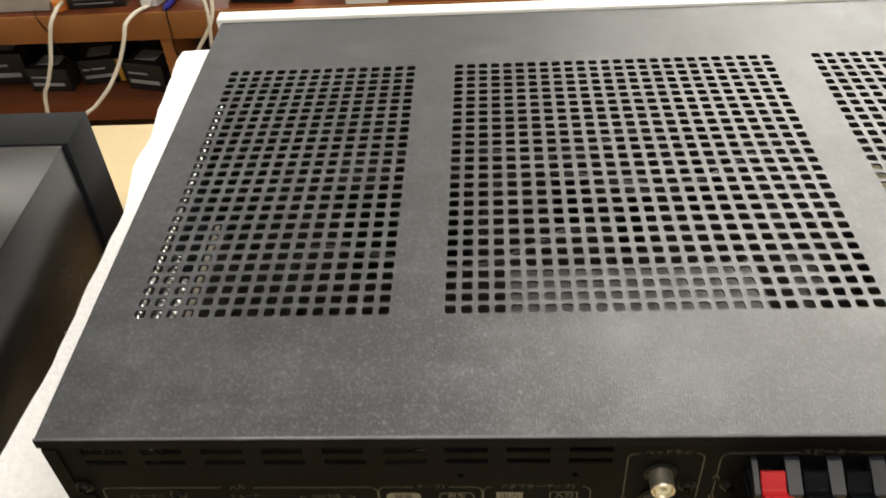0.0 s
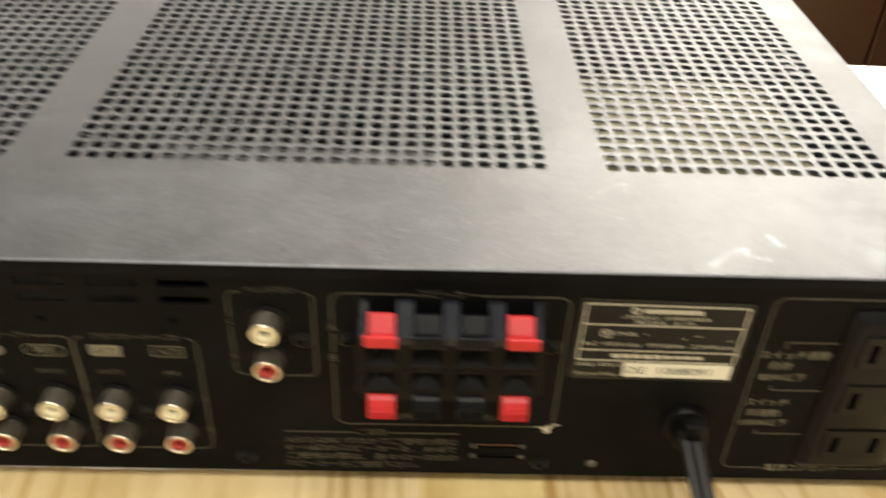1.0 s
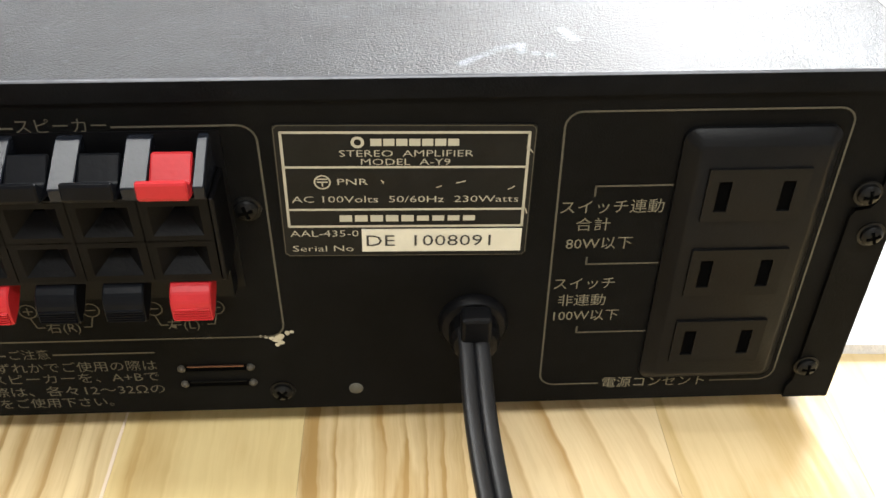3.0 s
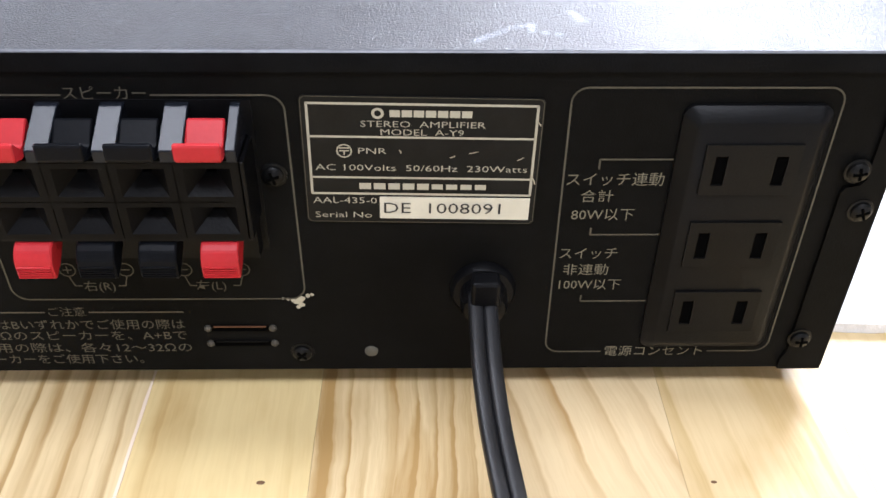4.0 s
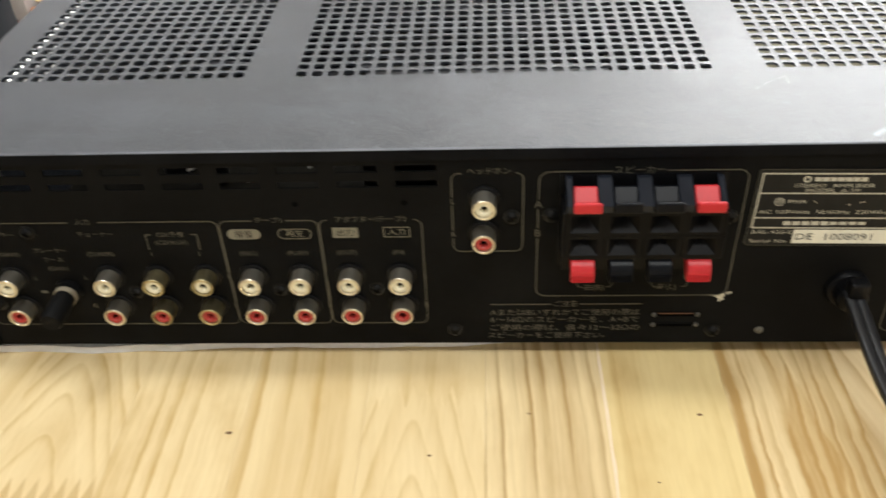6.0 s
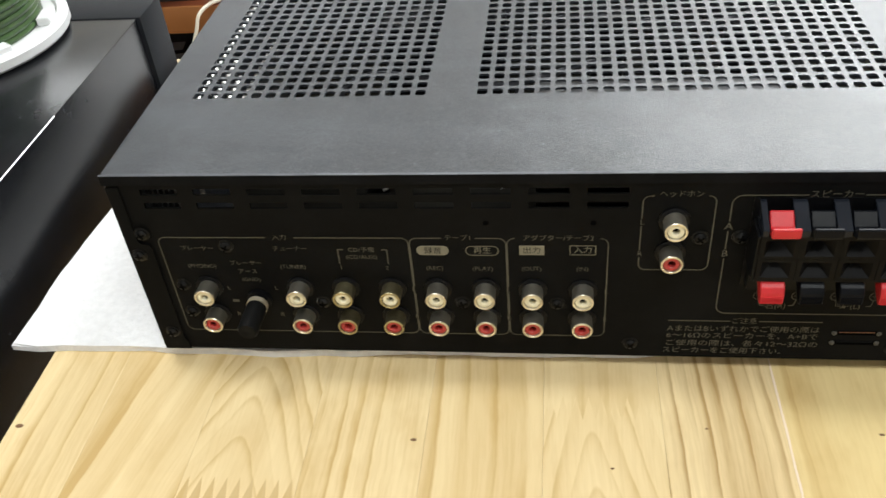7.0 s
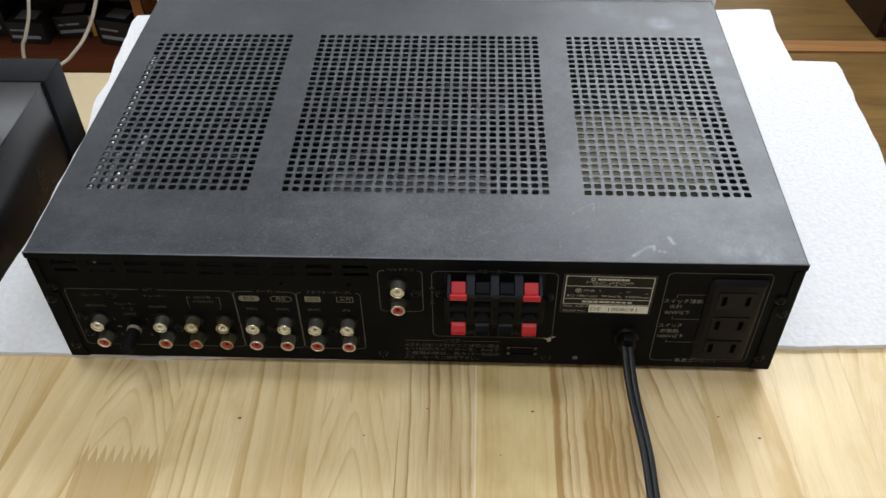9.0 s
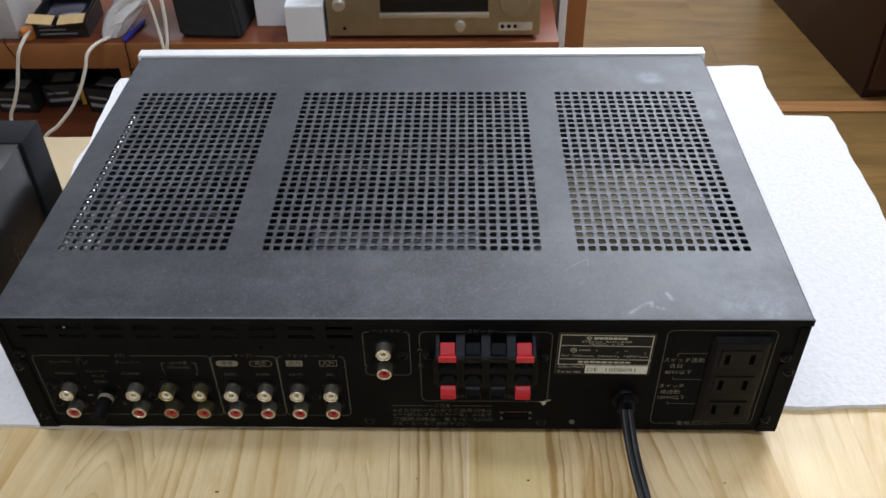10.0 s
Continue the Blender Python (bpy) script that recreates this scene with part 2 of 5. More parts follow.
def wood(name, light, mid, dark, along="Y", rings=9.0, sx=9.0, sy=1.1, rough=0.42, fine=0.25, vary=0.25, least=0.38, streak=0.15):
    """Sawn wood: contour rings of a stretched noise give arched grain, with fine fibres; each board differs by its random."""
    m = bpy.data.materials.new(name)
    m.use_nodes = True
    n, l = m.node_tree.nodes, m.node_tree.links
    b = n["Principled BSDF"]
    b.inputs["Specular IOR Level"].default_value = 0.4
    tc, info = n.new("ShaderNodeTexCoord"), n.new("ShaderNodeObjectInfo")
    off = n.new("ShaderNodeVectorMath")
    off.operation = "SCALE"
    comb = n.new("ShaderNodeCombineXYZ")
    l.new(info.outputs["Random"], comb.inputs[0])
    l.new(info.outputs["Random"], comb.inputs[1])
    l.new(info.outputs["Random"], comb.inputs[2])
    l.new(comb.outputs[0], off.inputs[0])
    off.inputs["Scale"].default_value = 37.0

    def stretched(a, c, z=1.0):
        mp = n.new("ShaderNodeMapping")
        mp.inputs["Scale"].default_value = (a, c, z) if along == "Y" else (c, a, z)
        ad = n.new("ShaderNodeVectorMath")
        l.new(tc.outputs["Object"], mp.inputs["Vector"])
        l.new(mp.outputs[0], ad.inputs[0])
        l.new(off.outputs[0], ad.inputs[1])
        return ad.outputs[0]

    base = n.new("ShaderNodeTexNoise")
    base.inputs["Scale"].default_value, base.inputs["Detail"].default_value = 1.0, 1.5
    l.new(stretched(sx, sy), base.inputs["Vector"])
    k = n.new("ShaderNodeMath")
    k.operation = "MULTIPLY"
    k.inputs[1].default_value = rings
    l.new(base.outputs["Fac"], k.inputs[0])
    wob = n.new("ShaderNodeTexNoise")
    wob.inputs["Scale"].default_value, wob.inputs["Detail"].default_value = 1.0, 3
    l.new(stretched(sx * 14, sy * 7), wob.inputs["Vector"])
    ad = n.new("ShaderNodeMath")
    ad.operation = "MULTIPLY_ADD"
    ad.inputs[1].default_value = 0.5
    l.new(wob.outputs["Fac"], ad.inputs[0])
    l.new(k.outputs[0], ad.inputs[2])
    rise = ad.outputs[0]
    fr = n.new("ShaderNodeMath")
    fr.operation = "FRACT"
    l.new(rise, fr.inputs[0])
    ramp = n.new("ShaderNodeValToRGB")
    e = ramp.color_ramp.elements
    e[0].position, e[0].color = 0.0, (*light, 1)
    e[1].position, e[1].color = 1.0, (*light, 1)
    for p, c in ((0.30, light), (0.64, mid), (0.84, dark), (0.90, mid)):
        q = ramp.color_ramp.elements.new(p)
        q.color = (*c, 1)
    l.new(fr.outputs[0], ramp.inputs[0])
    # the rings stand out in some places and fade in others
    fade = n.new("ShaderNodeTexNoise")
    fade.inputs["Scale"].default_value, fade.inputs["Detail"].default_value = 1.0, 2
    l.new(stretched(sx * 1.1, sy * 1.4, 2.0), fade.inputs["Vector"])
    fr2 = n.new("ShaderNodeMapRange")
    fr2.inputs["From Min"].default_value, fr2.inputs["From Max"].default_value = 0.36, 0.58
    fr2.inputs["To Min"].default_value, fr2.inputs["To Max"].default_value = least, 1.0
    l.new(fade.outputs["Fac"], fr2.inputs["Value"])
    soft = n.new("ShaderNodeMix")
    soft.data_type = "RGBA"
    soft.inputs["A"].default_value = (*light, 1)
    l.new(fr2.outputs[0], soft.inputs["Factor"])
    l.new(ramp.outputs["Color"], soft.inputs["B"])
    fib = n.new("ShaderNodeTexNoise")
    fib.inputs["Scale"].default_value, fib.inputs["Detail"].default_value = 1.0, 5
    l.new(stretched(sx * 60, sy * 9), fib.inputs["Vector"])
    blot = n.new("ShaderNodeTexNoise")
    blot.inputs["Scale"].default_value, blot.inputs["Detail"].default_value = 1.0, 3
    l.new(stretched(sx * 1.6, sy * 5), blot.inputs["Vector"])
    s1 = n.new("ShaderNodeMapRange")
    s1.inputs["From Min"].default_value, s1.inputs["From Max"].default_value = 0.3, 0.7
    s1.inputs["To Min"].default_value, s1.inputs["To Max"].default_value = 1 - fine, 1 + fine * 0.3
    l.new(fib.outputs["Fac"], s1.inputs["Value"])
    s2 = n.new("ShaderNodeMapRange")
    s2.inputs["From Min"].default_value, s2.inputs["From Max"].default_value = 0.3, 0.7
    s2.inputs["To Min"].default_value, s2.inputs["To Max"].default_value = 1 - vary, 1.08
    l.new(blot.outputs["Fac"], s2.inputs["Value"])
    s3 = n.new("ShaderNodeMapRange")
    s3.inputs["To Min"].default_value, s3.inputs["To Max"].default_value = 1 - vary * 0.6, 1.05
    l.new(info.outputs["Random"], s3.inputs["Value"])
    # narrow early and late wood streaks
    strk = n.new("ShaderNodeTexNoise")
    strk.inputs["Scale"].default_value, strk.inputs["Detail"].default_value = 1.0, 4
    l.new(stretched(sx * 26, sy * 2.0), strk.inputs["Vector"])
    s4 = n.new("ShaderNodeMapRange")
    s4.inputs["From Min"].default_value, s4.inputs["From Max"].default_value = 0.32, 0.62
    s4.inputs["To Min"].default_value, s4.inputs["To Max"].default_value = 1 - streak, 1.03
    l.new(strk.outputs["Fac"], s4.inputs["Value"])
    p0 = n.new("ShaderNodeMath")
    p0.operation = "MULTIPLY"
    l.new(s1.outputs[0], p0.inputs[0])
    l.new(s4.outputs[0], p0.inputs[1])
    p1, p2 = n.new("ShaderNodeMath"), n.new("ShaderNodeMath")
    p1.operation = p2.operation = "MULTIPLY"
    l.new(p0.outputs[0], p1.inputs[0])
    l.new(s2.outputs[0], p1.inputs[1])
    l.new(p1.outputs[0], p2.inputs[0])
    l.new(s3.outputs[0], p2.inputs[1])
    mul = n.new("ShaderNodeVectorMath")
    mul.operation = "SCALE"
    l.new(soft.outputs["Result"], mul.inputs[0])
    l.new(p2.outputs[0], mul.inputs["Scale"])
    l.new(mul.outputs[0], b.inputs["Base Color"])
    rr = n.new("ShaderNodeMapRange")
    rr.inputs["To Min"].default_value, rr.inputs["To Max"].default_value = rough - 0.08, rough + 0.12
    l.new(fib.outputs["Fac"], rr.inputs["Value"])
    l.new(rr.outputs[0], b.inputs["Roughness"])
    bp = n.new("ShaderNodeBump")
    bp.inputs["Strength"].default_value, bp.inputs["Distance"].default_value = 0.12, 0.0006
    l.new(fib.outputs["Fac"], bp.inputs["Height"])
    l.new(bp.outputs[0], b.inputs["Normal"])
    return m


def pine(name, light, dark, streak=0.5, pitch=170.0, fine=0.3, slant=0.0, wave=0.004, arch=None, core=None, band=None, blotch=0.25, seed=0.0):
    """A pine lamella with grain along y: growth rings with one sharp side, wavering streaks, fine fibres, blotches;
    arch=(x, y, steepness, strength) nests the pointed arches of a flat-sawn face round a pale heart, core=(x, tip y, growth,
    half width, strength) is a brown flame, band=(x, half width, strength) a brown stripe."""
    m = bpy.data.materials.new(name)
    m.use_nodes = True
    n, l = m.node_tree.nodes, m.node_tree.links
    b = n["Principled BSDF"]
    tc, sep = n.new("ShaderNodeTexCoord"), n.new("ShaderNodeSeparateXYZ")
    l.new(tc.outputs["Object"], sep.inputs[0])
    X, Y = sep.outputs["X"], sep.outputs["Y"]

    def op(kind, u, v=0.0, w=None):
        q = n.new("ShaderNodeMath")
        q.operation = kind
        for i, k in enumerate((u, v) if w is None else (u, v, w)):
            if isinstance(k, (int, float)):
                q.inputs[i].default_value = k
            else:
                l.new(k, q.inputs[i])
        return q.outputs[0]

    def grain(x, sx, sy, detail, extra=0.0, rough=0.5):
        c = n.new("ShaderNodeCombineXYZ")
        l.new(op("MULTIPLY", x, sx), c.inputs[0])
        l.new(op("MULTIPLY", Y, sy), c.inputs[1])
        c.inputs[2].default_value = seed + extra
        t = n.new("ShaderNodeTexNoise")
        t.inputs["Scale"].default_value, t.inputs["Detail"].default_value, t.inputs["Roughness"].default_value = 1.0, detail, rough
        l.new(c.outputs[0], t.inputs["Vector"])
        return t.outputs["Fac"]

    def span(v, a, c, lo, hi):
        r = n.new("ShaderNodeMapRange")
        r.interpolation_type = "SMOOTHSTEP"
        for k, e in (("From Min", a), ("From Max", c), ("To Min", lo), ("To Max", hi)):
            r.inputs[k].default_value = e
        l.new(v, r.inputs["Value"])
        return r.outputs[0]

    bend = op("MULTIPLY_ADD", op("SUBTRACT", grain(X, 20, 13, 1, 3.1), 0.5), wave, X)
    bend = op("MULTIPLY_ADD", op("SUBTRACT", grain(X, 60, 60, 3, 4.3, 0.6), 0.5), wave * 0.45, bend)
    bend = op("MULTIPLY_ADD", Y, slant, bend)
    along = bend
    heart = None
    if arch:
        ax, ay, steep, strength = arch
        dx = op("SUBTRACT", bend, ax)
        rise = op("ADD", op("SUBTRACT", Y, ay), op("MULTIPLY", op("SQRT", op("MULTIPLY_ADD", dx, dx, 0.000016)), steep))
        rise = op("MULTIPLY_ADD", op("SUBTRACT", grain(X, 40, 24, 2, 23.0), 0.5), 0.012, rise)
        along = op("MULTIPLY", rise, 1.0 / steep)
        heart = span(rise, -0.004, 0.010, 0.0, 1.0)
    # growth rings: uneven spacing, slow darkening and a sharp far side
    phase = op("MULTIPLY_ADD", grain(along, 55, 1.2, 1, 5.0), pitch * 0.008, op("MULTIPLY", along, pitch))
    saw = op("FRACT", phase)
    ring = op("MULTIPLY", op("POWER", saw, 3.0), span(saw, 0.90, 1.0, 1.0, 0.0))
    ring = op("MULTIPLY", ring, span(grain(along, pitch * 0.7, 5, 2, 8.0), 0.36, 0.66, 0.12, 1.9))
    soft = span(grain(along, pitch * 0.55, 2.6, 2, 9.5, 0.5), 0.45, 0.70, 0.0, 0.5)
    lines = op("MULTIPLY", op("ADD", ring, soft), streak)
    if heart:
        lines = op("MULTIPLY", lines, heart)
    hair = span(grain(bend, 640, 30.0, 3, 11.0, 0.7), 0.40, 0.64, 0.0, fine)
    cloud = span(grain(X, 34, 16, 4, 17.0, 0.6), 0.44, 0.72, 0.0, blotch)
    total = op("ADD", op("ADD", lines, hair), cloud)
    if core:
        cx, tip, growth, most, strength = core
        half = op("MINIMUM", op("MULTIPLY", op("SUBTRACT", tip, Y), growth), most)
        edge = op("MULTIPLY_ADD", op("SUBTRACT", grain(bend, 110, 30, 3, 31.0, 0.6), 0.5), 0.006, op("SUBTRACT", op("ABSOLUTE", op("SUBTRACT", bend, cx)), half))
        total = op("ADD", total, span(edge, -0.0006, 0.0010, strength, 0.0))
    if band:
        cx, half, strength = band
        edge = op("MULTIPLY_ADD", op("SUBTRACT", grain(bend, 300, 20, 3, 37.0, 0.6), 0.5), 0.004, op("ABSOLUTE", op("SUBTRACT", bend, cx)))
        total = op("ADD", total, span(edge, half * 0.5, half * 1.3, strength, 0.0))
    ramp = n.new("ShaderNodeMix")
    ramp.data_type = "RGBA"
    ramp.inputs["A"].default_value, ramp.inputs["B"].default_value = (*light, 1), (*dark, 1)
    l.new(total, ramp.inputs["Factor"])
    l.new(ramp.outputs["Result"], b.inputs["Base Color"])
    l.new(span(hair, 0.0, max(fine, 0.01), 0.38, 0.54), b.inputs["Roughness"])
    b.inputs["Specular IOR Level"].default_value = 0.4
    bp = n.new("ShaderNodeBump")
    bp.inputs["Strength"].default_value, bp.inputs["Distance"].default_value = 0.10, 0.0006
    l.new(hair, bp.inputs["Height"])
    l.new(bp.outputs[0], b.inputs["Normal"])
    return m


SAP, HEART = (0.750, 0.598, 0.340), (0.52, 0.356, 0.142)
YELLOW, BROWN = (0.730, 0.578, 0.285), (0.42, 0.262, 0.092)
PINE = pine("pine_board", SAP, HEART, 0.55, 110.0, 0.14, 0.05, blotch=0.35, seed=2.0)
PINE_PALE = pine("pale_pine_board", SAP, HEART, 0.32, 90.0, 0.12, blotch=0.3, seed=41.0)
PINE_WIDE = pine("wide_streaked_pine_board", SAP, HEART, 0.8, 70.0, 0.14, -0.17, seed=63.0)
PINE_ARCH = pine("arched_pine_board", SAP, HEART, 0.85, 150.0, 0.12, arch=(0.0420, -0.0320, 2.6, 0.8), blotch=0.3, seed=7.0)
PINE_FINE = pine("fine_grained_pine_board", SAP, HEART, 0.55, 130.0, 0.20, blotch=0.5, seed=12.0)
PINE_LINED = pine("lined_pine_board", SAP, HEART, 0.85, 90.0, 0.14, 0.03, seed=23.0)
PINE_POINT = pine("pointed_pine_board", SAP, HEART, 0.5, 170.0, 0.14, arch=(0.1775, -0.045, 5.0, 0.6), seed=31.0)
PINE_STRIPED = pine("striped_pine_board", SAP, (0.40, 0.262, 0.105), 0.9, 165.0, 0.16, 0.03, wave=0.003, seed=47.0)
PINE_YELLOW = pine("yellow_pine_board", YELLOW, HEART, 0.30, 120.0, 0.14, blotch=0.45, band=(0.2545, 0.0035, 0.25), seed=53.0)
PINE_FLAME = pine("flamed_pine_board", (0.72, 0.565, 0.315), BROWN, 0.85, 190.0, 0.20, wave=0.007, core=(0.3170, -0.0050, 0.18, 0.0066, 0.45), band=(0.2945, 0.0026, 0.7), seed=61.0)
PINE_WAVY = pine("wavy_pine_board", (0.75, 0.59, 0.345), (0.46, 0.29, 0.115), 0.85, 95.0, 0.14, 0.24, 0.006, seed=71.0)
PINE_TAN = pine("tan_pine_board", (0.71, 0.55, 0.305), HEART, 0.45, 90.0, 0.16, 0.08, band=(0.4115, 0.006, 0.45), blotch=0.45, seed=83.0)
PINE_DULL = pine("dull_pine_board", (0.56, 0.41, 0.205), HEART, 0.6, 100.0, 0.2, 0.04, blotch=0.4, seed=91.0)
FLOOR_WOOD = wood("floor_laminate", (0.220, 0.132, 0.040), (0.205, 0.120, 0.036), (0.165, 0.094, 0.028), "X", 7.0, 12.0, 1.2, 0.35)
RED_WOOD = wood("red_brown_veneer", (0.19, 0.055, 0.022), (0.16, 0.045, 0.018), (0.11, 0.028, 0.012), "X", 5.0, 8.0, 0.8, 0.35, 0.15, 0.15)
EDGE_WOOD = wood("orange_brown_edge", (0.36, 0.145, 0.045), (0.33, 0.125, 0.04), (0.26, 0.09, 0.03), "X", 4.0, 8.0, 0.6, 0.4, 0.15, 0.12)
STRIP_WOOD = wood("threshold_wood", (0.33, 0.165, 0.055), (0.30, 0.145, 0.048), (0.25, 0.115, 0.038), "X", 4.0, 8.0, 0.6, 0.4, 0.15, 0.12)
DARK_WOOD = wood("dark_brown_veneer", (0.042, 0.014, 0.008), (0.036, 0.012, 0.007), (0.026, 0.009, 0.005), "Y", 5.0, 8.0, 0.8, 0.35, 0.15, 0.15)
WALL = material("wall_paint", (0.74, 0.73, 0.70), 0.8, 0, 0.3, 0.04, 3, 0.1, 120)
WHITE_TRIM = material("white_trim", (0.75, 0.75, 0.74), 0.5, 0, 0.4, 0.04, 10)
GLUE = material("glue_line", (0.80, 0.66, 0.52), 0.6)

floor = solid("floor", -2.2, 2.8, -2.0, 3.6, FLOOR_Z - 0.05, FLOOR_Z - 0.006, FLOOR_WOOD, "brown wood-grain laminate floor of long planks", "floor")
solid("ceiling", -2.2, 2.8, -2.0, 3.6, 1.70, 1.75, WALL, "plain white ceiling", "ceiling")
solid("wall_north", -2.2, 2.8, 3.6, 3.7, FLOOR_Z, 1.75, WALL, "plain off-white wall", "wall")
solid("wall_south", -2.2, 2.8, -2.1, -2.0, FLOOR_Z, 1.75, WALL, "plain off-white wall", "wall")
solid("wall_west", -2.3, -2.2, -2.1, 3.7, FLOOR_Z, 1.75, WALL, "plain off-white wall", "wall")
solid("wall_east", 2.8, 2.9, -2.1, 3.7, FLOOR_Z, 1.75, WALL, "plain off-white wall", "wall")


def strip_mesh(name, w, d, h, mat, chamfer=0.0008):
    bm = bmesh.new()
    bm_box(bm, 0, w, 0, d, -h, 0)
    top = [e for e in bm.edges if all(v.co.z > -1e-6 for v in e.verts)]
    bmesh.ops.bevel(bm, geom=top, offset=chamfer, segments=1, affect="EDGES")
    return finish(name, bm, mat)


# threshold strip across the floor, and the door frame beside the shelf
solid("threshold", 0.52, 1.60, 1.514, 1.560, FLOOR_Z, FLOOR_Z + 0.006, STRIP_WOOD, "worn orange-brown wooden threshold strip on the floor", "threshold")
solid("trim", 0.455, 0.472, 1.55, 1.62, FLOOR_Z, 1.3, WHITE_TRIM, "narrow white painted door trim", "trim")
solid("door_frame", 0.472, 0.515, 1.55, 1.95, FLOOR_Z, 1.3, EDGE_WOOD, "brown wooden door frame post", "door frame")

# ---- table ----
TX0, BOARD, TY0, TY1 = -0.0545, 0.0445, -0.19, 0.350
table = thing("table", "pale pine table with a finger-jointed laminated top", "table", at=pose(0, 0, TABLE_Z))


def finger_edge(x0, x1, y, teeth, depth):
    """Zigzag of a finger joint from x0 to x1."""
    pts = []
    for i in range(teeth):
        xa, xb = x0 + (x1 - x0) * i / teeth, x0 + (x1 - x0) * (i + 0.5) / teeth
        pts += [(xa, y - depth / 2), (xb, y + depth / 2)]
    return pts + [(x1, y - depth / 2)]


def plank(x0, x1, near, far, grain):
    """A board whose ends are straight or zigzag; near and far are (y, teeth)."""
    lo = finger_edge(x0, x1, near[0], near[1], 0.0120) if near[1] else [(x0, near[0]), (x1, near[0])]
    hi = finger_edge(x0, x1, far[0], far[1], 0.0120) if far[1] else [(x0, far[0]), (x1, far[0])]
    bm = bmesh.new()
    bm_prism(bm, lo + hi[::-1], "z", -0.022, 0.0)
    return part("plank", bm, grain, table)


# board edges across the top; kind of grain and cross joints of each board
EDGES = [TX0] + [0.248 + BOARD * (i - 6) for i in range(13)] + [0.5508]
BOARDS = ((PINE_FINE, 0.19), (PINE_WIDE, 0.26), (PINE_ARCH, -0.064), (PINE_FINE, 0.12), (PINE_LINED, 0.2), (PINE_PALE, -0.0200), (PINE_STRIPED, 0.15), (PINE_YELLOW, 0.07),
          (PINE_FLAME, 0.21), (PINE_WAVY, 0.1), (PINE_TAN, 0.25), (PINE_PALE, 0.17), (PINE_WIDE, 0.08), (PINE_LINED, 0.2))
NEAR_PART = {-0.064: PINE_DULL, -0.0200: PINE_POINT}
for x0, x1, (grain, cut) in zip(EDGES, EDGES[1:], BOARDS):
    plank(x0 + 0.00004, x1 - 0.00004, (TY0, 0), (cut, 9), NEAR_PART.get(cut, grain))
    plank(x0 + 0.00004, x1 - 0.00004, (cut, 9), (TY1, 0), grain)
bm = bmesh.new()
rnd = random.Random(4)
edge = [(TY0 + 0.0005 + i * 0.0085, rnd.uniform(-.0002, .0002), rnd.uniform(-.0003, .0002)) for i in range(46)]
bm_prism(bm, [(0.2474 + a, y) for y, a, b in edge] + [(0.2483 + b, y) for y, a, b in edge[::-1]], "z", -0.002, 0.0002)
part("glue_line", bm, GLUE, table, "pale dried glue line between two boards")
box_part("apron", TX0 + 0.03, 0.5508 - 0.03, TY0 + 0.03, TY1 - 0.03, -0.075, -0.022, PINE, table)
for x in (TX0 + 0.03, 0.5508 - 0.08):
    for y in (TY0 + 0.03, TY1 - 0.08):
        box_part("leg", x, x + 0.05, y, y + 0.05, FLOOR_Z - TABLE_Z, -0.022, PINE, table, bevel=0.002)
KNOT = material("pin_knot", (0.16, 0.085, 0.035), 0.6)
for x, y, r in ((0.1102, -0.0380, 0.0013), (0.2811, -0.0289, 0.0011), (0.2195, -0.0285, 0.0007), (0.4090, -0.0437, 0.0011),
                (0.3883, -0.0297, 0.0008), (0.1840, -0.0480, 0.0008), (-0.0507, -0.0374, 0.0019), (0.262, -0.059, 0.0006), (0.1745, 0.0065, 0.005)):
    bm = bmesh.new()
    r *= 0.75
    bm_lathe(bm, ((0, 0.0002), (r * 0.7, 0.00018), (r, 0.00004)), pose(x, y, 0) @ Matrix.Diagonal((1.25, 0.75, 1, 1)), 12)
    part("knot", bm, KNOT if r < 0.003 else PINE, table, "small dark pin knot" if r < 0.003 else "")

# ---- side table that carries the other component ----
BEIGE = material("beige_laminate", (0.50, 0.40, 0.24), 0.5, 0, 0.4, 0.08, 12)
side = thing("side_table", "low beige laminate side table beside the pine one", "table")
box_part("tabletop", -0.70, -0.075, -0.30, 0.473, -0.123, -0.095, BEIGE, side, bevel=0.002)
for x in (-0.69, -0.13):
    for y in (-0.29, 0.42):
        box_part("leg", x, x + 0.04, y, y + 0.04, FLOOR_Z, -0.123, BEIGE, side, bevel=0.002)

# ---- foam sheet ----
foam = thing("foam_sheet", "thin white packing foam sheet with a notched corner under the amplifier", "foam sheet", at=pose(0, 0, TABLE_Z))


def wavy(points, step, amp, seed):
    """Walks an outline in small steps and lets it waver."""
    out = []
    r = random.Random(seed)
    ph = [r.uniform(0, 6) for _ in range(4)]
    for (xa, ya), (xb, yb) in zip(points, points[1:] + points[:1]):
        n = max(1, round(math.hypot(xb - xa, yb - ya) / step))
        for i in range(n):
            x, y = xa + (xb - xa) * i / n, ya + (yb - ya) * i / n
            e = 0 if i == 0 else amp
            out.append((x + e * math.sin(y * 55 + ph[0]) + 0.4 * e * math.sin(y * 160 + ph[1]),
                        y + e * math.sin(x * 48 + ph[2]) + 0.4 * e * math.sin(x * 170 + ph[3])))
    return out


